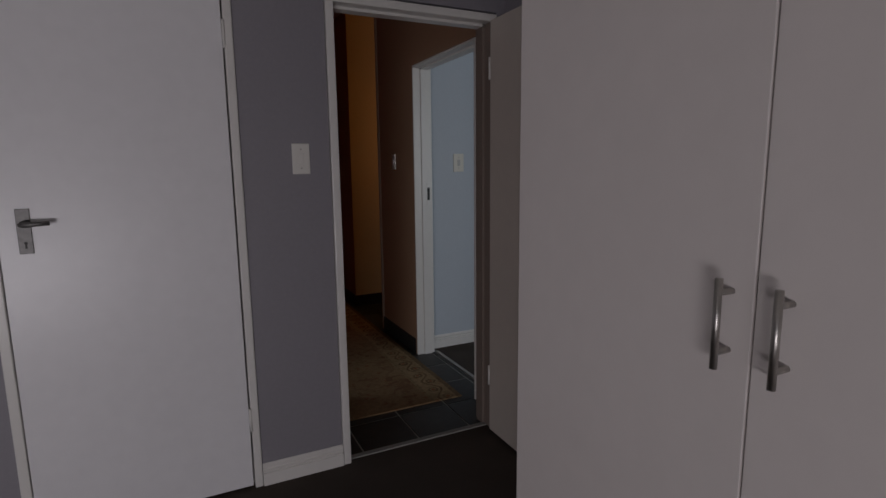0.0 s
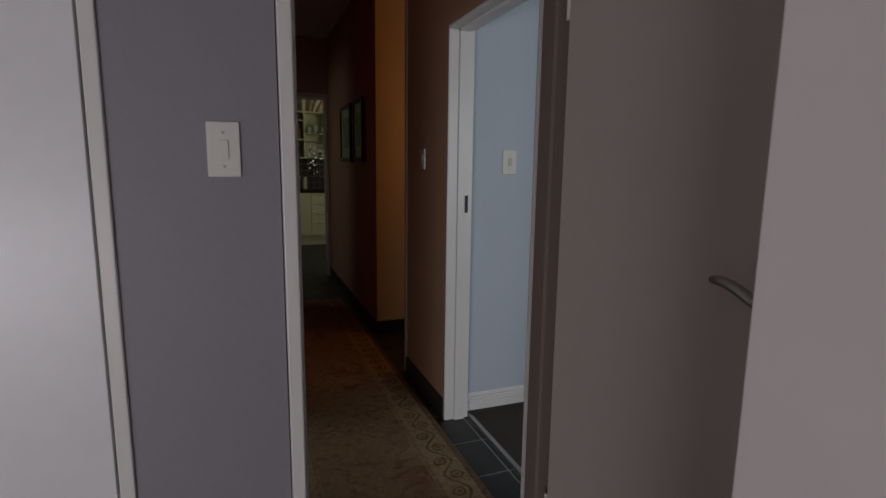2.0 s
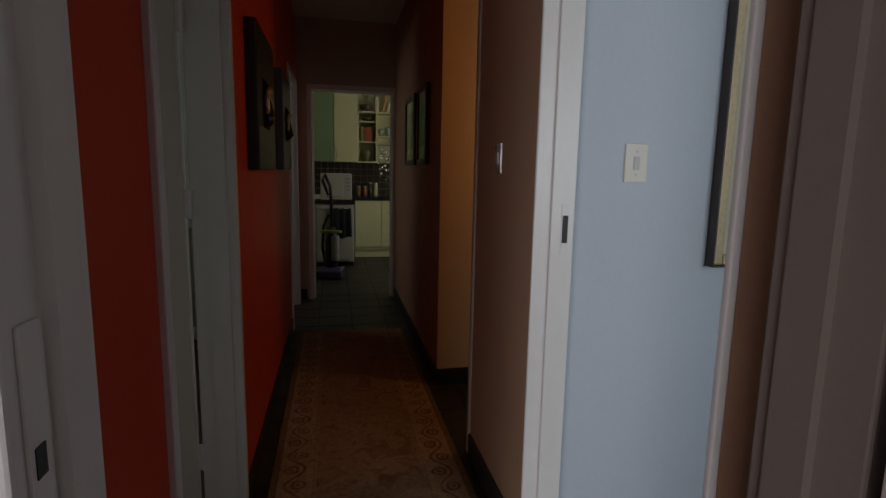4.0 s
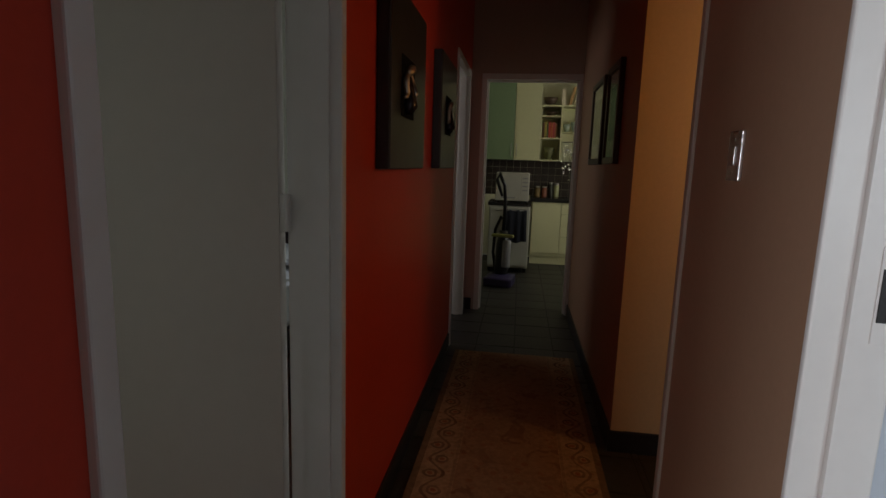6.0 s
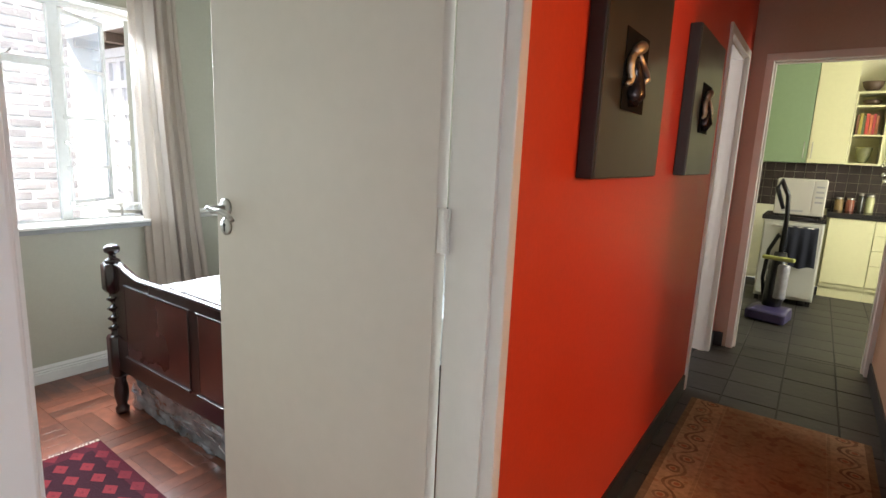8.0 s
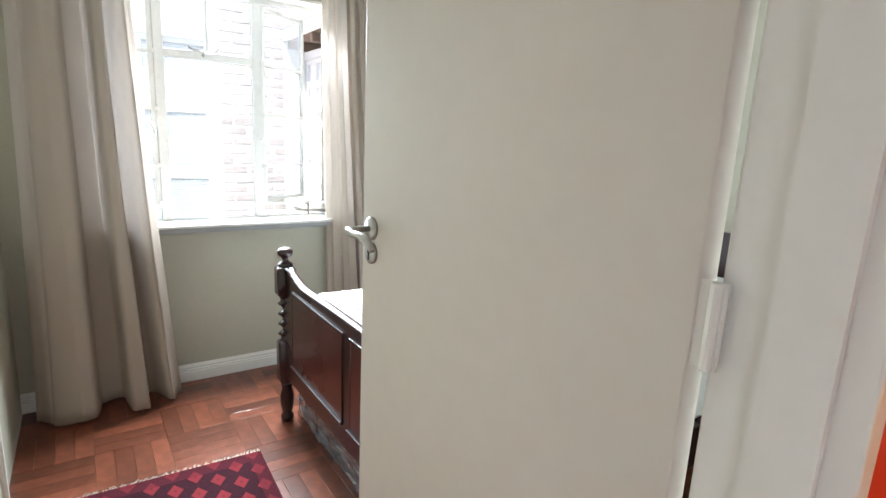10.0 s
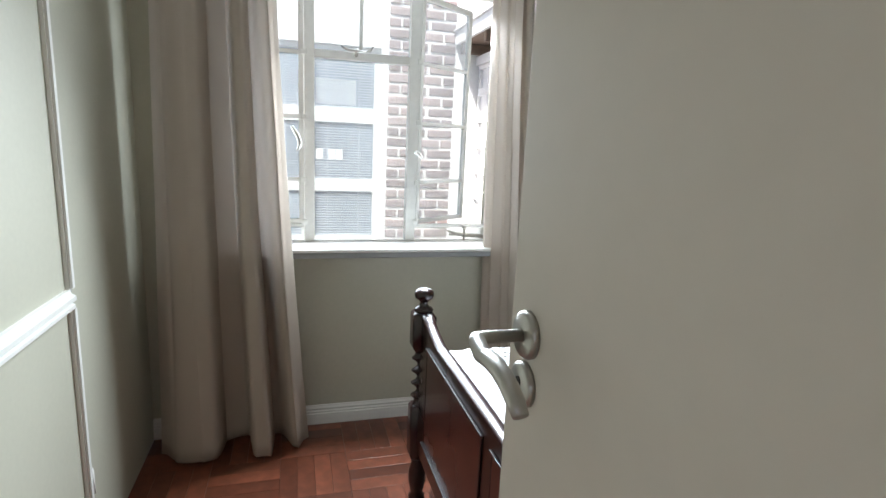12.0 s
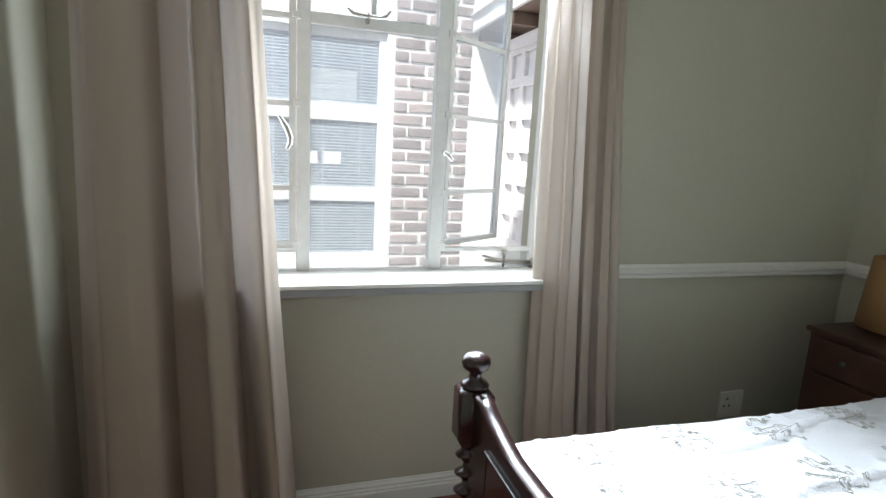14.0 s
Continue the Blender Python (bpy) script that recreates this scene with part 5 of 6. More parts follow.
def bow_handle(parent, x, y, z0, z1):
    bm = bmesh.new()
    tube(bm, [(x, y, z0), (x, y - 0.022, z0 + 0.02), (x, y - 0.028, (z0 + z1) / 2), (x, y - 0.022, z1 - 0.02), (x, y, z1)], 0.005, 8)
    part("handle", bm, M_STEEL, parent, "thin metal bow handle", True)


for x0, x1, mt, lab, hx in ((0.40, 0.826, M_SHADED_CREAM, "cream wall cabinet coloured green for shade, with bow handle", 0.79), (0.830, 1.186, M_CREAM, "cream wall cabinet with bow handle", 0.866)):
    cab = thing("wall_cabinet", lab, "cabinet", "kitchen wall cabinets")
    part("body", boxes((x0, x1, 10.17, KN, 1.45, 2.545)), mt, cab)
    d = part("door", boxes((x0 + 0.002, x1 - 0.002, 10.149, 10.169, 1.452, 2.543), bevel=0.003), mt, cab)
    bow_handle(d, hx, 10.149, 1.50, 1.68)

shelf = thing("open_shelf_unit", "cream open shelf unit holding books and bowls", "shelf")
for n, b in (("side", (1.188, 1.206, 10.15, KN, 1.446, 2.20)), ("side", (1.466, 1.487, 10.15, KN, 1.446, 2.20)), ("shelf", (1.206, 1.466, 10.15, KN, 1.446, 1.468)), ("shelf", (1.206, 1.466, 10.15, KN, 1.752, 1.770)), ("shelf", (1.206, 1.466, 10.15, KN, 2.060, 2.077)), ("shelf", (1.188, 1.92, 10.15, KN, 2.20, 2.222)), ("shelf", (1.487, 1.90, 10.20, KN, 1.85, 1.86)), ("side", (1.904, 1.92, 10.15, KN, 1.446, 2.20)), ("back", (1.206, 1.904, KN - 0.012, KN - 0.002, 1.468, 2.20))):
    part(n, boxes(b, bevel=0.001), M_CREAM, shelf)


def book(x, w, h, y, z, color, lean=0.0):
    b = thing("book", "upright book with a coloured spine on the shelf", "book", "kitchen books", m=pose(x, y, z, 0, lean, 0))
    part("cover", boxes((0, w, 0, 0.16, 0.0, h), bevel=0.002), mat("book_cover", color, 0.5, vary=0.1, bump=0.05), b)
    part("pages", boxes((0.003, w - 0.003, -0.0005, 0.155, h, h + 0.001)), M_PLASTIC, b)
    return b


x = 1.225
for w, h, c in ((0.022, 0.21, (0.12, 0.05, 0.02)), (0.028, 0.23, (0.35, 0.28, 0.06)), (0.02, 0.20, (0.10, 0.12, 0.05)), (0.03, 0.225, (0.42, 0.05, 0.03)), (0.026, 0.21, (0.45, 0.12, 0.04)), (0.022, 0.22, (0.38, 0.04, 0.05)), (0.025, 0.2, (0.4, 0.15, 0.06))):
    book(x, w, h, 10.22, 1.771, c)
    x += w + 0.003
for x, w, h, c, l in ((1.46, 0.06, 0.22, (0.66, 0.58, 0.40), 0), (1.56, 0.035, 0.26, (0.52, 0.30, 0.12), 14), (1.62, 0.035, 0.27, (0.66, 0.58, 0.40), 22), (1.69, 0.03, 0.25, (0.5, 0.24, 0.1), 25)):
    book(x, w, h, 10.22, 2.223, c, l)


def bowl(x, y, z, r, h, material, label):
    b = thing("bowl", label, "bowl", "kitchen bowls")
    bm = bmesh.new()
    lathe(bm, [(r * 0.45, z + 0.0005), (r * 0.5, z + 0.008), (r * 0.85, z + h * 0.55), (r, z + h), (r * 0.96, z + h), (r * 0.8, z + h * 0.55), (r * 0.4, z + 0.015)], 24, (x, y, 0))
    part("shell", bm, material, b, "", True)
    return b


M_WOODBOWL = mat("dark_wood_bowl", (0.08, 0.05, 0.03), 0.5, vary=0.3)
bowl(1.315, 10.30, 2.223, 0.10, 0.11, M_WOODBOWL, "woven brown basket bowl on the top shelf")
bowl(1.335, 10.30, 2.078, 0.09, 0.06, M_WOODBOWL, "dark shallow bowl on the shelf")
bowl(1.335, 10.30, 1.469, 0.08, 0.17, mat("olive_pot", (0.16, 0.16, 0.07), 0.5, vary=0.2), "olive green pot on the lowest shelf")
for x, z, r, h in ((1.56, 1.861, 0.05, 0.11), (1.67, 1.861, 0.06, 0.14), (1.80, 1.861, 0.05, 0.11)):
    bowl(x, 10.32, z, r, h, mat("pale_glass_bowl", (0.34, 0.40, 0.32), 0.15, vary=0.1, bump=0), "pale green glass bowl on the shelf")

base = thing("base_cabinet", "cream base cabinet beside the drawers", "cabinet", "kitchen base cabinets")
part("body", boxes((1.13, 1.525, 9.93, KN, 0.12, 0.88)), M_CREAM, base)
part("door", boxes((1.132, 1.523, 9.908, 9.929, 0.165, 0.872), bevel=0.003), M_CREAM, base)
part("kickboard", boxes((1.13, 1.525, 9.96, 9.975, 0.0, 0.12)), M_CREAM, base)
drawers = thing("drawer_unit", "cream drawer unit with thin metal handles", "cabinet", "kitchen base cabinets")
part("body", boxes((1.527, 2.08, 9.93, KN, 0.12, 0.88)), M_CREAM, drawers)
part("kickboard", boxes((1.527, 2.08, 9.96, 9.975, 0.0, 0.12)), M_CREAM, drawers)
for z0, z1 in ((0.165, 0.40), (0.405, 0.56), (0.565, 0.72), (0.725, 0.872)):
    d = part("drawer_front", boxes((1.529, 2.078, 9.908, 9.929, z0, z1), bevel=0.003), M_CREAM, drawers)
    bm = bmesh.new()
    tube(bm, [(1.63, 9.908, z1 - 0.035), (1.65, 9.885, z1 - 0.035), (1.96, 9.885, z1 - 0.035), (1.98, 9.908, z1 - 0.035)], 0.005, 8)
    part("handle", bm, M_STEEL, d, "thin metal handle", True)
tagged(part("worktop", boxes((1.10, 2.10, 9.89, KN, 0.881, 0.935), bevel=0.004), M_TOP), "black granite kitchen worktop", "worktop")
splash = thing("splashback", "dark brown tiled splashback", "splashback", kind="structure")
for i in range(17):
    for j in range(5):
        part("tile", boxes((0.32 + 0.103 * i, 0.42 + 0.103 * i, KN - 0.008, KN - 0.0005, 0.937 + 0.103 * j, 1.037 + 0.103 * j)), M_SPLASH, splash)

# cooker cabinet with the microwave
unit = thing("appliance_unit", "grey-white low appliance with dark top", "appliance")
M_APPL = mat("grey_white_enamel", (0.50, 0.50, 0.44), 0.35, vary=0.03, bump=0.02)
part("body", boxes((0.575, 1.091, 9.20, 9.78, 0.06, 0.86), bevel=0.006), M_APPL, unit)
part("top", boxes((0.555, 1.100, 9.185, 9.80, 0.861, 0.905), bevel=0.004), M_TOP, unit)
part("door", boxes((0.585, 1.081, 9.176, 9.199, 0.09, 0.84), bevel=0.005), M_APPL, unit)
for x in (0.605, 1.055):
    part("foot", boxes((x - 0.02, x + 0.02, 9.24, 9.30, 0.0, 0.06)), M_BLACK, unit)
bm = bmesh.new()
tube(bm, [(0.66, 9.176, 0.80), (0.66, 9.145, 0.805), (1.02, 9.145, 0.805), (1.02, 9.176, 0.80)], 0.008, 8)
part("towel_bar", bm, M_STEEL, unit, "", True)
towel = thing("dish_towel", "dark navy towel hung over the appliance bar", "towel")
bm = bmesh.new()
cols = []
for i in range(25):
    u = i / 24
    xx = 0.800 + 0.235 * u
    w = 0.007 * math.sin(u * 19)
    cols.append([bm.verts.new((xx + 0.01 * (u - 0.5) * k, yy + w * s, zz)) for k, (yy, zz, s) in enumerate(((9.160, 0.62, 0.6), (9.157, 0.80, 0.2), (9.145, 0.818, 0), (9.133, 0.80, 0.2), (9.125, 0.60, 1), (9.120, 0.41 + 0.012 * math.sin(u * 9), 1.3)))])
for a, b in zip(cols, cols[1:]):
    for k in range(5):
        bm.faces.new((a[k], a[k + 1], b[k + 1], b[k]))
part("cloth", bm, mat("navy_towelling", (0.012, 0.014, 0.024), 0.95, vary=0.3, grain=150, bump=0.6), towel, "", True)
mw = thing("microwave", "off-white microwave oven on the dark top", "microwave")
M_MW = mat("microwave_enamel", (0.50, 0.48, 0.42), 0.4, vary=0.03, bump=0.02)
part("case", boxes((0.640, 1.062, 9.23, 9.60, 0.918, 1.280), bevel=0.012), M_MW, mw)
part("door", boxes((0.646, 0.95, 9.214, 9.229, 0.926, 1.272), bevel=0.004), M_MW, mw)
panel = part("control_panel", boxes((0.954, 1.057, 9.216, 9.229, 0.926, 1.272), bevel=0.003), M_MW, mw)
for z in (1.20, 1.15, 1.10, 1.05):
    part("button_row", boxes((0.975, 1.04, 9.212, 9.2155, z, z + 0.018)), M_SILL, panel)
part("logo_bar", boxes((0.71, 0.89, 9.2115, 9.2138, 0.955, 0.972)), M_SILL, mw)
for x in (0.675, 1.025):
    part("foot", boxes((x - 0.015, x + 0.015, 9.27, 9.30, 0.905, 0.918)), M_BLACK, mw)

# upright vacuum cleaner
vac = thing("upright_vacuum", "black and purple upright vacuum cleaner", "vacuum cleaner", m=pose(0.775, 8.42, 0, 0, 0, -14))
M_VAC = mat("black_vac_plastic", (0.010, 0.010, 0.012), 0.3, vary=0.2, bump=0.03)
M_PURPLE = mat("purple_vac_plastic", (0.06, 0.05, 0.13), 0.35, vary=0.1, bump=0)
bm = bmesh.new()
bmesh.ops.create_cube(bm, size=1.0)
bmesh.ops.subdivide_edges(bm, edges=bm.edges[:], cuts=6, use_grid_fill=True)
for v in bm.verts:
    c = v.co
    v.co = Vector((c.x * 0.32 * (1 - 0.12 * (c.y + 0.5)), c.y * 0.26, (c.z + 0.5) * 0.11 * (1 - 0.5 * max(0, -c.y)) + 0.012))
part("floor_head", bm, M_PURPLE, vac, "purple floor head", True)
bm = bmesh.new()
tube(bm, [(-0.02, 0.08, 0.08), (-0.02, 0.10, 0.18), (-0.02, 0.12, 0.45), (-0.02, 0.13, 0.62)], [0.07, 0.085, 0.08, 0.05], 16)
part("body", bm, M_VAC, vac, "", True)
bm = bmesh.new()
tube(bm, [(0.045, 0.035, 0.20), (0.045, 0.04, 0.22), (0.045, 0.06, 0.50), (0.045, 0.062, 0.52)], [0.045, 0.05, 0.05, 0.04], 16)
part("dust_cup", bm, mat("grey_dust_cup", (0.30, 0.30, 0.32), 0.2, vary=0.2, bump=0), vac, "grey dust cup", True)
part("latch", boxes((-0.13, 0.13, 0.0, 0.05, 0.555, 0.590), bevel=0.01), mat("yellow_green_plastic", (0.38, 0.40, 0.12), 0.4, bump=0), vac, "yellow-green clip")
bm = bmesh.new()
tube(bm, [(-0.02, 0.13, 0.60), (-0.02, 0.14, 0.95), (-0.03, 0.12, 1.14), (-0.08, 0.06, 1.27), (-0.10, 0.04, 1.20), (-0.05, 0.10, 1.02)], [0.022, 0.02, 0.02, 0.022, 0.02, 0.016], 12)
part("handle", bm, M_VAC, vac, "", True)
bm = bmesh.new()
tube(bm, [(-0.10, 0.16, 0.10), (-0.15, 0.17, 0.35), (-0.13, 0.16, 0.62), (-0.06, 0.15, 0.78), (-0.02, 0.15, 0.72)], 0.018, 12)
part("hose", bm, M_VAC, vac, "", True)
for sx in (-1, 1):
    bm = bmesh.new()
    tube(bm, [(sx * 0.10, 0.14, 0.05), (sx * 0.135, 0.14, 0.05)], 0.05, 18)
    part("wheel", bm, M_VAC, vac, "", True)

# jars and bright glasses on the worktop
for x, r, h, col in ((1.20, 0.04, 0.15, (0.20, 0.13, 0.05)), (1.30, 0.04, 0.15, (0.22, 0.07, 0.04)), (1.39, 0.03, 0.21, (0.03, 0.03, 0.02)), (1.47, 0.04, 0.20, (0.42, 0.42, 0.22))):
    j = thing("storage_jar", "small storage jar on the worktop", "jar", "jars on the worktop")
    bm = bmesh.new()
    lathe(bm, [(r * 0.95, 0.9355), (r, 0.945), (r, 0.935 + h * 0.8), (r * 0.8, 0.935 + h * 0.86)], 20, (x, 10.30, 0))
    part("body", bm, mat("jar_contents", col, 0.25, vary=0.2, bump=0), j, "", True)
    bm = bmesh.new()
    lathe(bm, [(r * 0.85, 0.936 + h * 0.86), (r * 0.88, 0.936 + h * 0.88), (r * 0.85, 0.935 + h)], 20, (x, 10.30, 0))
    part("lid", bm, M_STEEL, j, "metal lid", True)
rack = thing("hanging_utensils", "bright steel utensils hanging in a cluster", "utensils")
bm = bmesh.new()
tube(bm, [(1.50, 10.24, 1.72), (1.86, 10.24, 1.72)], 0.006, 8)
part("rail", bm, M_STEEL, rack, "", True)
rnd = random.Random(11)
for i in range(24):
    x = 1.515 + 0.0125 * i
    y = 10.235 - 0.05 * (i % 3)
    L = rnd.uniform(0.12, 0.62) * (0.75 + 0.25 * math.sin(i))
    bm = bmesh.new()
    tube(bm, [(x, 10.235, 1.72), (x, y - 0.015, 1.70), (x + rnd.uniform(-0.015, 0.015), y - 0.015, 1.72 - L)], 0.003, 6)
    bmesh.ops.create_icosphere(bm, subdivisions=2, radius=0.020, matrix=Matrix.Translation((x, y - 0.02, 1.71 - L)) @ Matrix.Rotation(rnd.uniform(-0.8, 0.8), 4, "Z") @ Matrix.Rotation(rnd.uniform(-0.6, 0.6), 4, "X") @ Matrix.Diagonal((1, 0.35, 1.3, 1)))
    part("utensil", bm, M_GLINT, rack, "polished steel utensil", True)

# ---------------------------------------------------------------- outside the window
NX = -4.40
M_NWHITE = mat("white_render_wall", (0.88, 0.87, 0.86), 0.9, vary=0.08, grain=25, bump=0.4)
M_NBRICK = mat("brown_face_brick", (0.30, 0.235, 0.225), 0.85, vary=0.45, grain=38, bump=1.6, island=0.3)
M_MORTAR = mat("pale_mortar", (0.84, 0.82, 0.80), 0.9, vary=0.1, grain=60, bump=0.3)
M_NGLASS = mat("dark_blue_window_glass", (0.36, 0.44, 0.53), 0.08, vary=0.3, bump=0, spec=0.8)
M_BLIND = mat("grey_blue_blind_slat", (0.66, 0.72, 0.79), 0.5, vary=0.15, bump=0.02)
M_EAVE = mat("brown_fascia", (0.24, 0.17, 0.13), 0.7, vary=0.2)

house = thing("neighbour_house", "white house with brick pier and blinds in its windows", "house")
for y0, y1, z0, z1 in ((0.0, 2.44, -0.3, 3.35), (2.44, 4.215, -0.3, 0.55), (2.44, 4.215, 2.12, 3.35), (4.215, 4.266, -0.3, 3.35), (4.840, 8.5, -0.3, 3.35)):
    part("wall", boxes((NX - 0.22, NX, y0, y1, z0, z1)), M_NWHITE, house)
pier = part("brick_pier", boxes((NX - 0.22, NX - 0.006, 4.266, 4.840, -0.3, 3.35)), M_MORTAR, house, "mortar core of the brick pier")
brick_long = mesh_of("brick", boxes((-0.05, 0.011, -0.104, 0.104, -0.032, 0.032), bevel=0.007), M_NBRICK)
brick_half = mesh_of("brick", boxes((-0.05, 0.011, -0.046, 0.046, -0.032, 0.032), bevel=0.007), M_NBRICK)
rnd = random.Random(2)
for j in range(42):
    z = -0.235 + 0.0855 * j
    row = [(4.380, brick_long), (4.615, brick_long), (4.782, brick_half)] if j % 2 else [(4.320, brick_half), (4.487, brick_long), (4.722, brick_long)]
    for y, me in row:
        b = new("brick", me)
        b.parent = pier
        b.matrix_basis = pose(NX - 0.005 + rnd.uniform(-0.004, 0.004), y, z, rnd.uniform(-1, 1), 0, rnd.uniform(-1, 1))
part("roof", boxes((NX - 2.5, NX + 0.25, 0.0, 8.5, 3.36, 3.46)), M_EAVE, house, "brown eave")
win = part("window_frame", boxes((NX - 0.10, NX - 0.03, 2.44, 2.50, 0.55, 2.12), (NX - 0.10, NX - 0.03, 4.165, 4.215, 0.55, 2.12), (NX - 0.10, NX - 0.03, 3.58, 3.69, 0.55, 2.12), (NX - 0.10, NX - 0.03, 3.0, 3.06, 0.55, 2.12),
                                *[(NX - 0.098, NX - 0.032, 2.50, 4.165, a, b) for a, b in ((0.55, 0.594), (0.97, 1.07), (1.527, 1.644), (2.075, 2.12))]), M_STEELWIN, house, "thick white window frame")
for y0, y1 in ((2.50, 3.0), (3.06, 3.58), (3.69, 4.165)):
    for z0, z1 in ((0.594, 0.97), (1.07, 1.527), (1.644, 2.075)):
        part("pane", boxes((NX - 0.075, NX - 0.070, y0, y1, z0, z1)), M_NGLASS, win)
        n = int((z1 - z0) / 0.021)
        for k in range(n):
            z = z0 + 0.010 + 0.021 * k
            part("blind_slat", boxes((NX - 0.066, NX - 0.052, y0 + 0.004, y1 - 0.004, z - 0.0035, z + 0.0025)), M_BLIND, win)
        for y in (y0 + 0.10, y1 - 0.12):
            part("blind_cord", boxes((NX - 0.0515, NX - 0.0500, y, y + 0.006, z0, z1)), M_BLIND, win)
# bright reflection in the upper pane, built as a white plate
part("reflection_plate", boxes((NX - 0.0695, NX - 0.0665, 3.70, 4.02, 1.665, 1.865)), M_NWHITE, win, "white plate drawn as a bright reflection")
for y, z in ((3.70, 1.225), (3.80, 1.225), (3.86, 1.225)):
    part("paper", boxes((NX - 0.0495, NX - 0.0480, y, y + 0.055, z, z + 0.085)), M_NWHITE, win, "white paper in the window")

# breeze-block screen wall that meets the house
screen = thing("screen_wall", "white breeze-block screen wall beside the yard", "wall")
SY = 5.04
part("footing", boxes((NX + 0.005, -2.9, SY, SY + 0.12, -0.3, 0.75)), M_NWHITE, screen)
part("coping", boxes((NX + 0.005, -2.9, SY - 0.03, SY + 0.15, 2.05, 2.12)), M_NWHITE, screen)
for i in range(7):
    for j in range(6):
        x0, z0 = NX + 0.01 + 0.21 * i, 0.751 + 0.2165 * j
        part("block", boxes((x0, x0 + 0.03, SY, SY + 0.12, z0, z0 + 0.215), (x0 + 0.18, x0 + 0.21, SY, SY + 0.12, z0, z0 + 0.215), (x0 + 0.03, x0 + 0.18, SY, SY + 0.12, z0, z0 + 0.03), (x0 + 0.03, x0 + 0.18, SY, SY + 0.12, z0 + 0.185, z0 + 0.215), (x0 + 0.03, x0 + 0.18, SY + 0.025, SY + 0.09, z0 + 0.03, z0 + 0.185)), M_NWHITE, screen)

# lean-to eave over the screen wall
eave = thing("lean_to_eave", "brown timber eave with white edge over the screen wall", "eave")
part("soffit", boxes((NX + 0.005, -2.76, 4.845, 5.30, 2.205, 2.235)), M_EAVE, eave)
part("fascia", boxes((NX + 0.005, -2.76, 4.820, 4.844, 2.195, 2.300), bevel=0.004), M_NWHITE, eave, "white painted fascia")
part("sheeting", boxes((NX + 0.005, -2.76, 4.80, 5.40, 2.301, 2.312)), M_NWHITE, eave)
for x in (-4.36, -3.80, -3.24):
    part("rafter", boxes((x, x + 0.05, 4.86, 5.28, 2.13, 2.204), bevel=0.004), M_EAVE, eave)

# ---------------------------------------------------------------- laid floors
hall_floor = bpy.data.objects["floor_hall"]
kitchen_floor = bpy.data.objects["floor_kitchen"]
T = 0.29
tile_mesh = mesh_of("tile", boxes((-T / 2 + 0.005, T / 2 - 0.005, -T / 2 + 0.005, T / 2 - 0.005, -0.014, 0.0), bevel=0.002), M_SLATE)
rnd = random.Random(4)


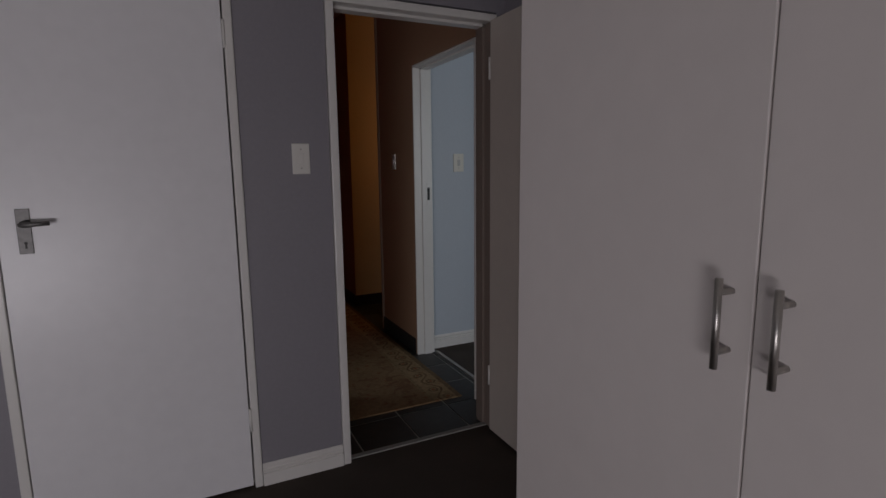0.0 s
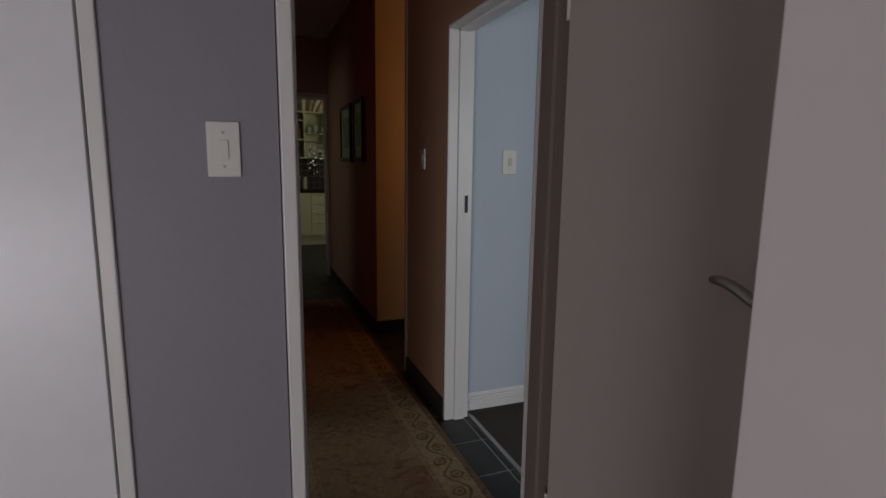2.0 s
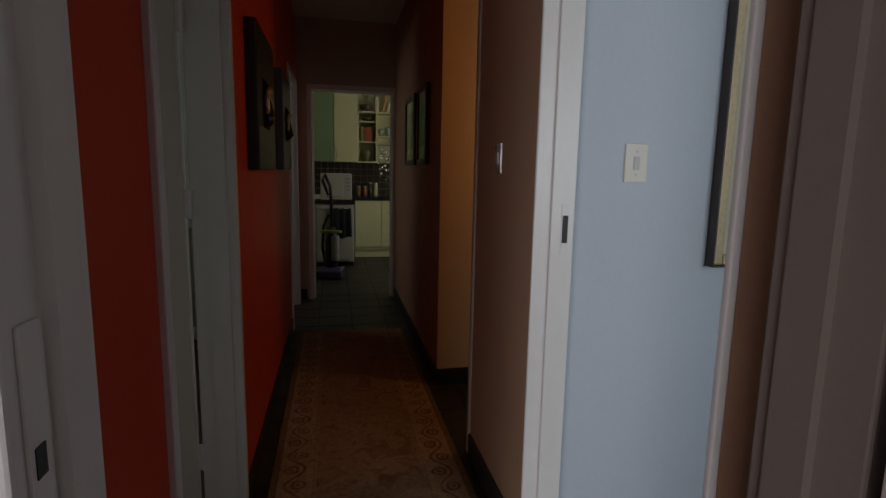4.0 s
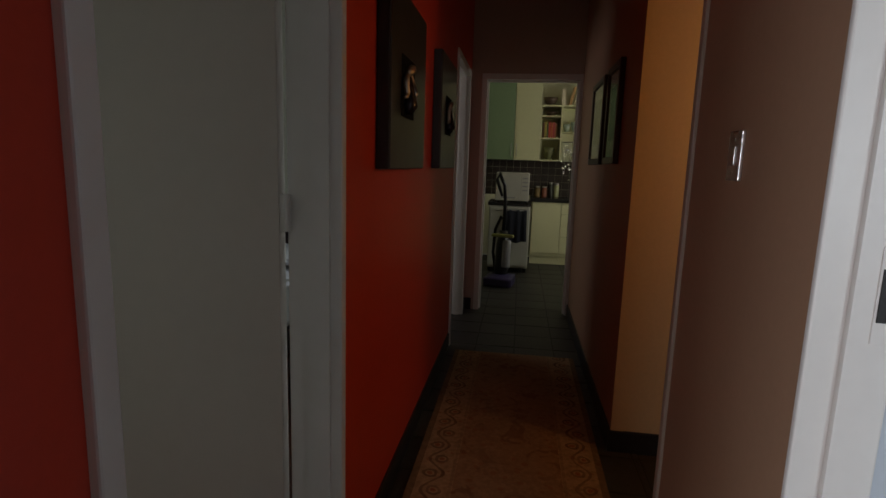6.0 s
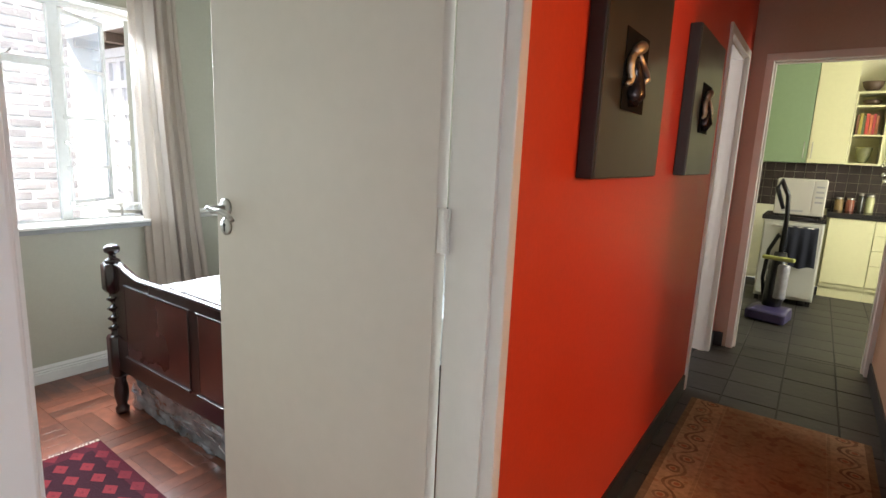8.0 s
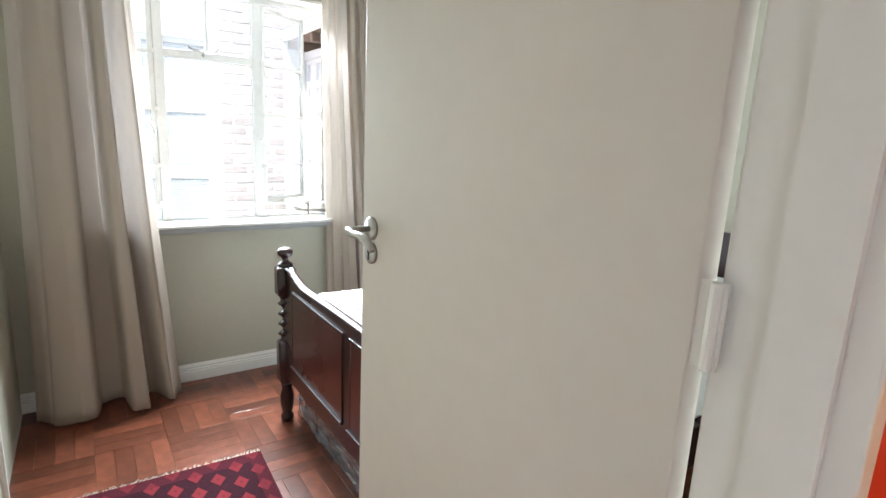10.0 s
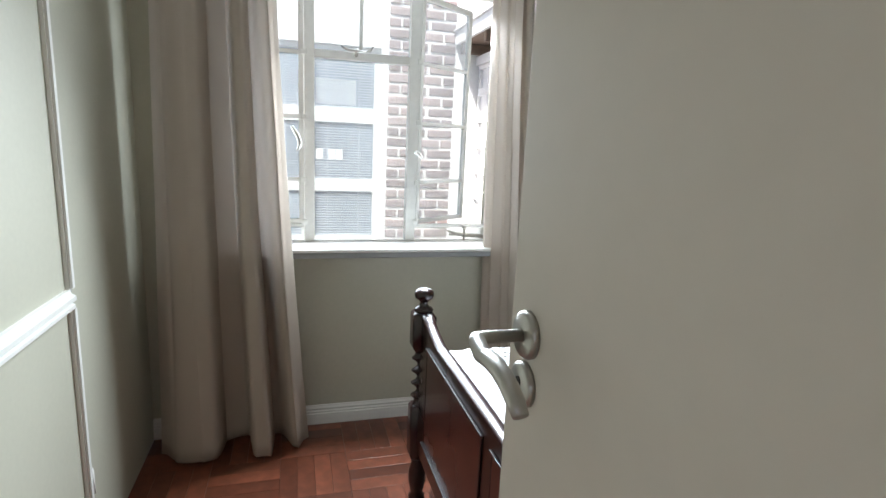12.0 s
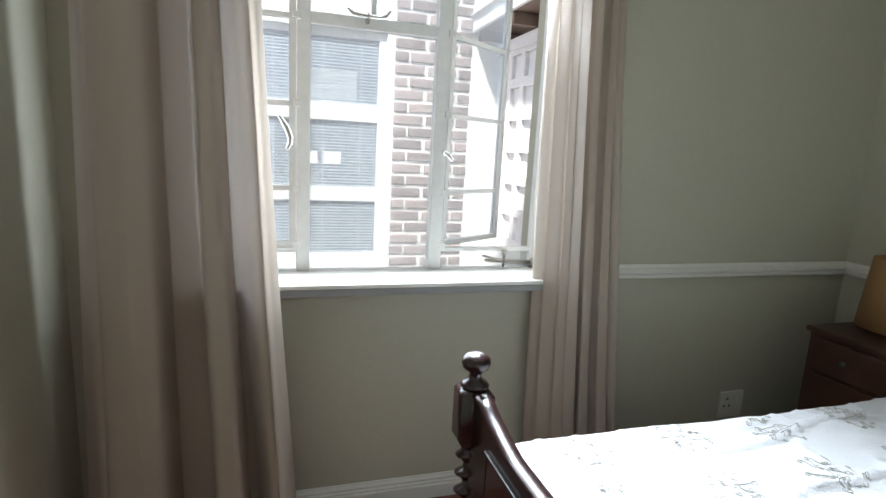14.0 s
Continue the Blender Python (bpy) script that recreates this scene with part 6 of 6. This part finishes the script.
def lay(parent, x0, x1, y0, y1, ox, oy):
    """Slate tiles over a rectangle; cut tiles at the edges get meshes of their own."""
    i0, i1 = math.floor((x0 - ox) / T), math.ceil((x1 - ox) / T)
    j0, j1 = math.floor((y0 - oy) / T), math.ceil((y1 - oy) / T)
    for i in range(i0, i1):
        for j in range(j0, j1):
            a, b = max(ox + i * T, x0), min(ox + (i + 1) * T, x1)
            c, d = max(oy + j * T, y0), min(oy + (j + 1) * T, y1)
            if b - a < 0.02 or d - c < 0.02:
                continue
            up = rnd.uniform(-0.0012, 0.0012)
            if b - a > T - 1e-3 and d - c > T - 1e-3:
                ob = new("tile", tile_mesh)
                ob.matrix_basis = pose((a + b) / 2, (c + d) / 2, up, rnd.uniform(-0.15, 0.15), rnd.uniform(-0.15, 0.15), 0)
            else:
                ob = new("tile", mesh_of("tile", boxes((-(b - a) / 2 + 0.004, (b - a) / 2 - 0.004, -(d - c) / 2 + 0.004, (d - c) / 2 - 0.004, -0.014, 0.0), bevel=0.002), M_SLATE))
                ob.matrix_basis = pose((a + b) / 2, (c + d) / 2, up)
            ob.parent = parent


lay(hall_floor, RX - 0.12, TX + 0.135, AY0 + 0.05, KY + 0.11, 0.677, 2.262)
lay(hall_floor, TX + 0.135, 2.8, 4.12, 4.93, 0.677, 2.262)
lay(kitchen_floor, -0.5, 2.2, KY + 0.11, 9.98, 0.677, 2.262)

# parquet in basket blocks
M_FINGER = mat("parquet_finger", (0.150, 0.044, 0.023), 0.30, vary=0.40, grain=22, bump=0.05, big=3, island=0.42, coat=0.35)
parquet = bpy.data.objects["floor_parquet"]
FL, FW = 0.28, 0.07
fin = mesh_of("parquet_finger", boxes((-FL / 2 + 0.0006, FL / 2 - 0.0006, -FW / 2 + 0.0006, FW / 2 - 0.0006, -0.012, 0.0), bevel=0.0005), M_FINGER)
near, far = [], []
nx, ny = int((RX - 0.13 - GX0) / FL) + 1, int((GY1 - GY0) / FL) + 1
for i in range(nx):
    for j in range(ny):
        for k in range(4):
            cx, cy = GX0 + (i + 0.5) * FL, GY0 + (j + 0.5) * FL
            off = (k - 1.5) * FW
            m = pose(cx, cy + off, 0) if (i + j) % 2 else pose(cx + off, cy, 0, 0, 0, 90)
            if m.translation.x > RX - 0.16 or m.translation.y > GY1 - 0.02:
                continue
            (near if cy < 4.6 else far).append(m)
for m in near:
    ob = new("parquet_finger", fin)
    ob.parent = parquet
    ob.matrix_basis = m @ pose(0, 0, rnd.uniform(-0.0003, 0.0003), rnd.uniform(-0.1, 0.1), 0, 0)
bm = bmesh.new()
for m in far:
    c = m.translation
    w, h = (FL, FW) if abs(m[0][0]) > 0.5 else (FW, FL)
    box(bm, c.x - w / 2 + 0.0006, c.x + w / 2 - 0.0006, c.y - h / 2 + 0.0006, c.y + h / 2 - 0.0006, -0.012, 0.0)
tagged(part("parquet_rest", bm, M_FINGER, parquet), kind="stuff")
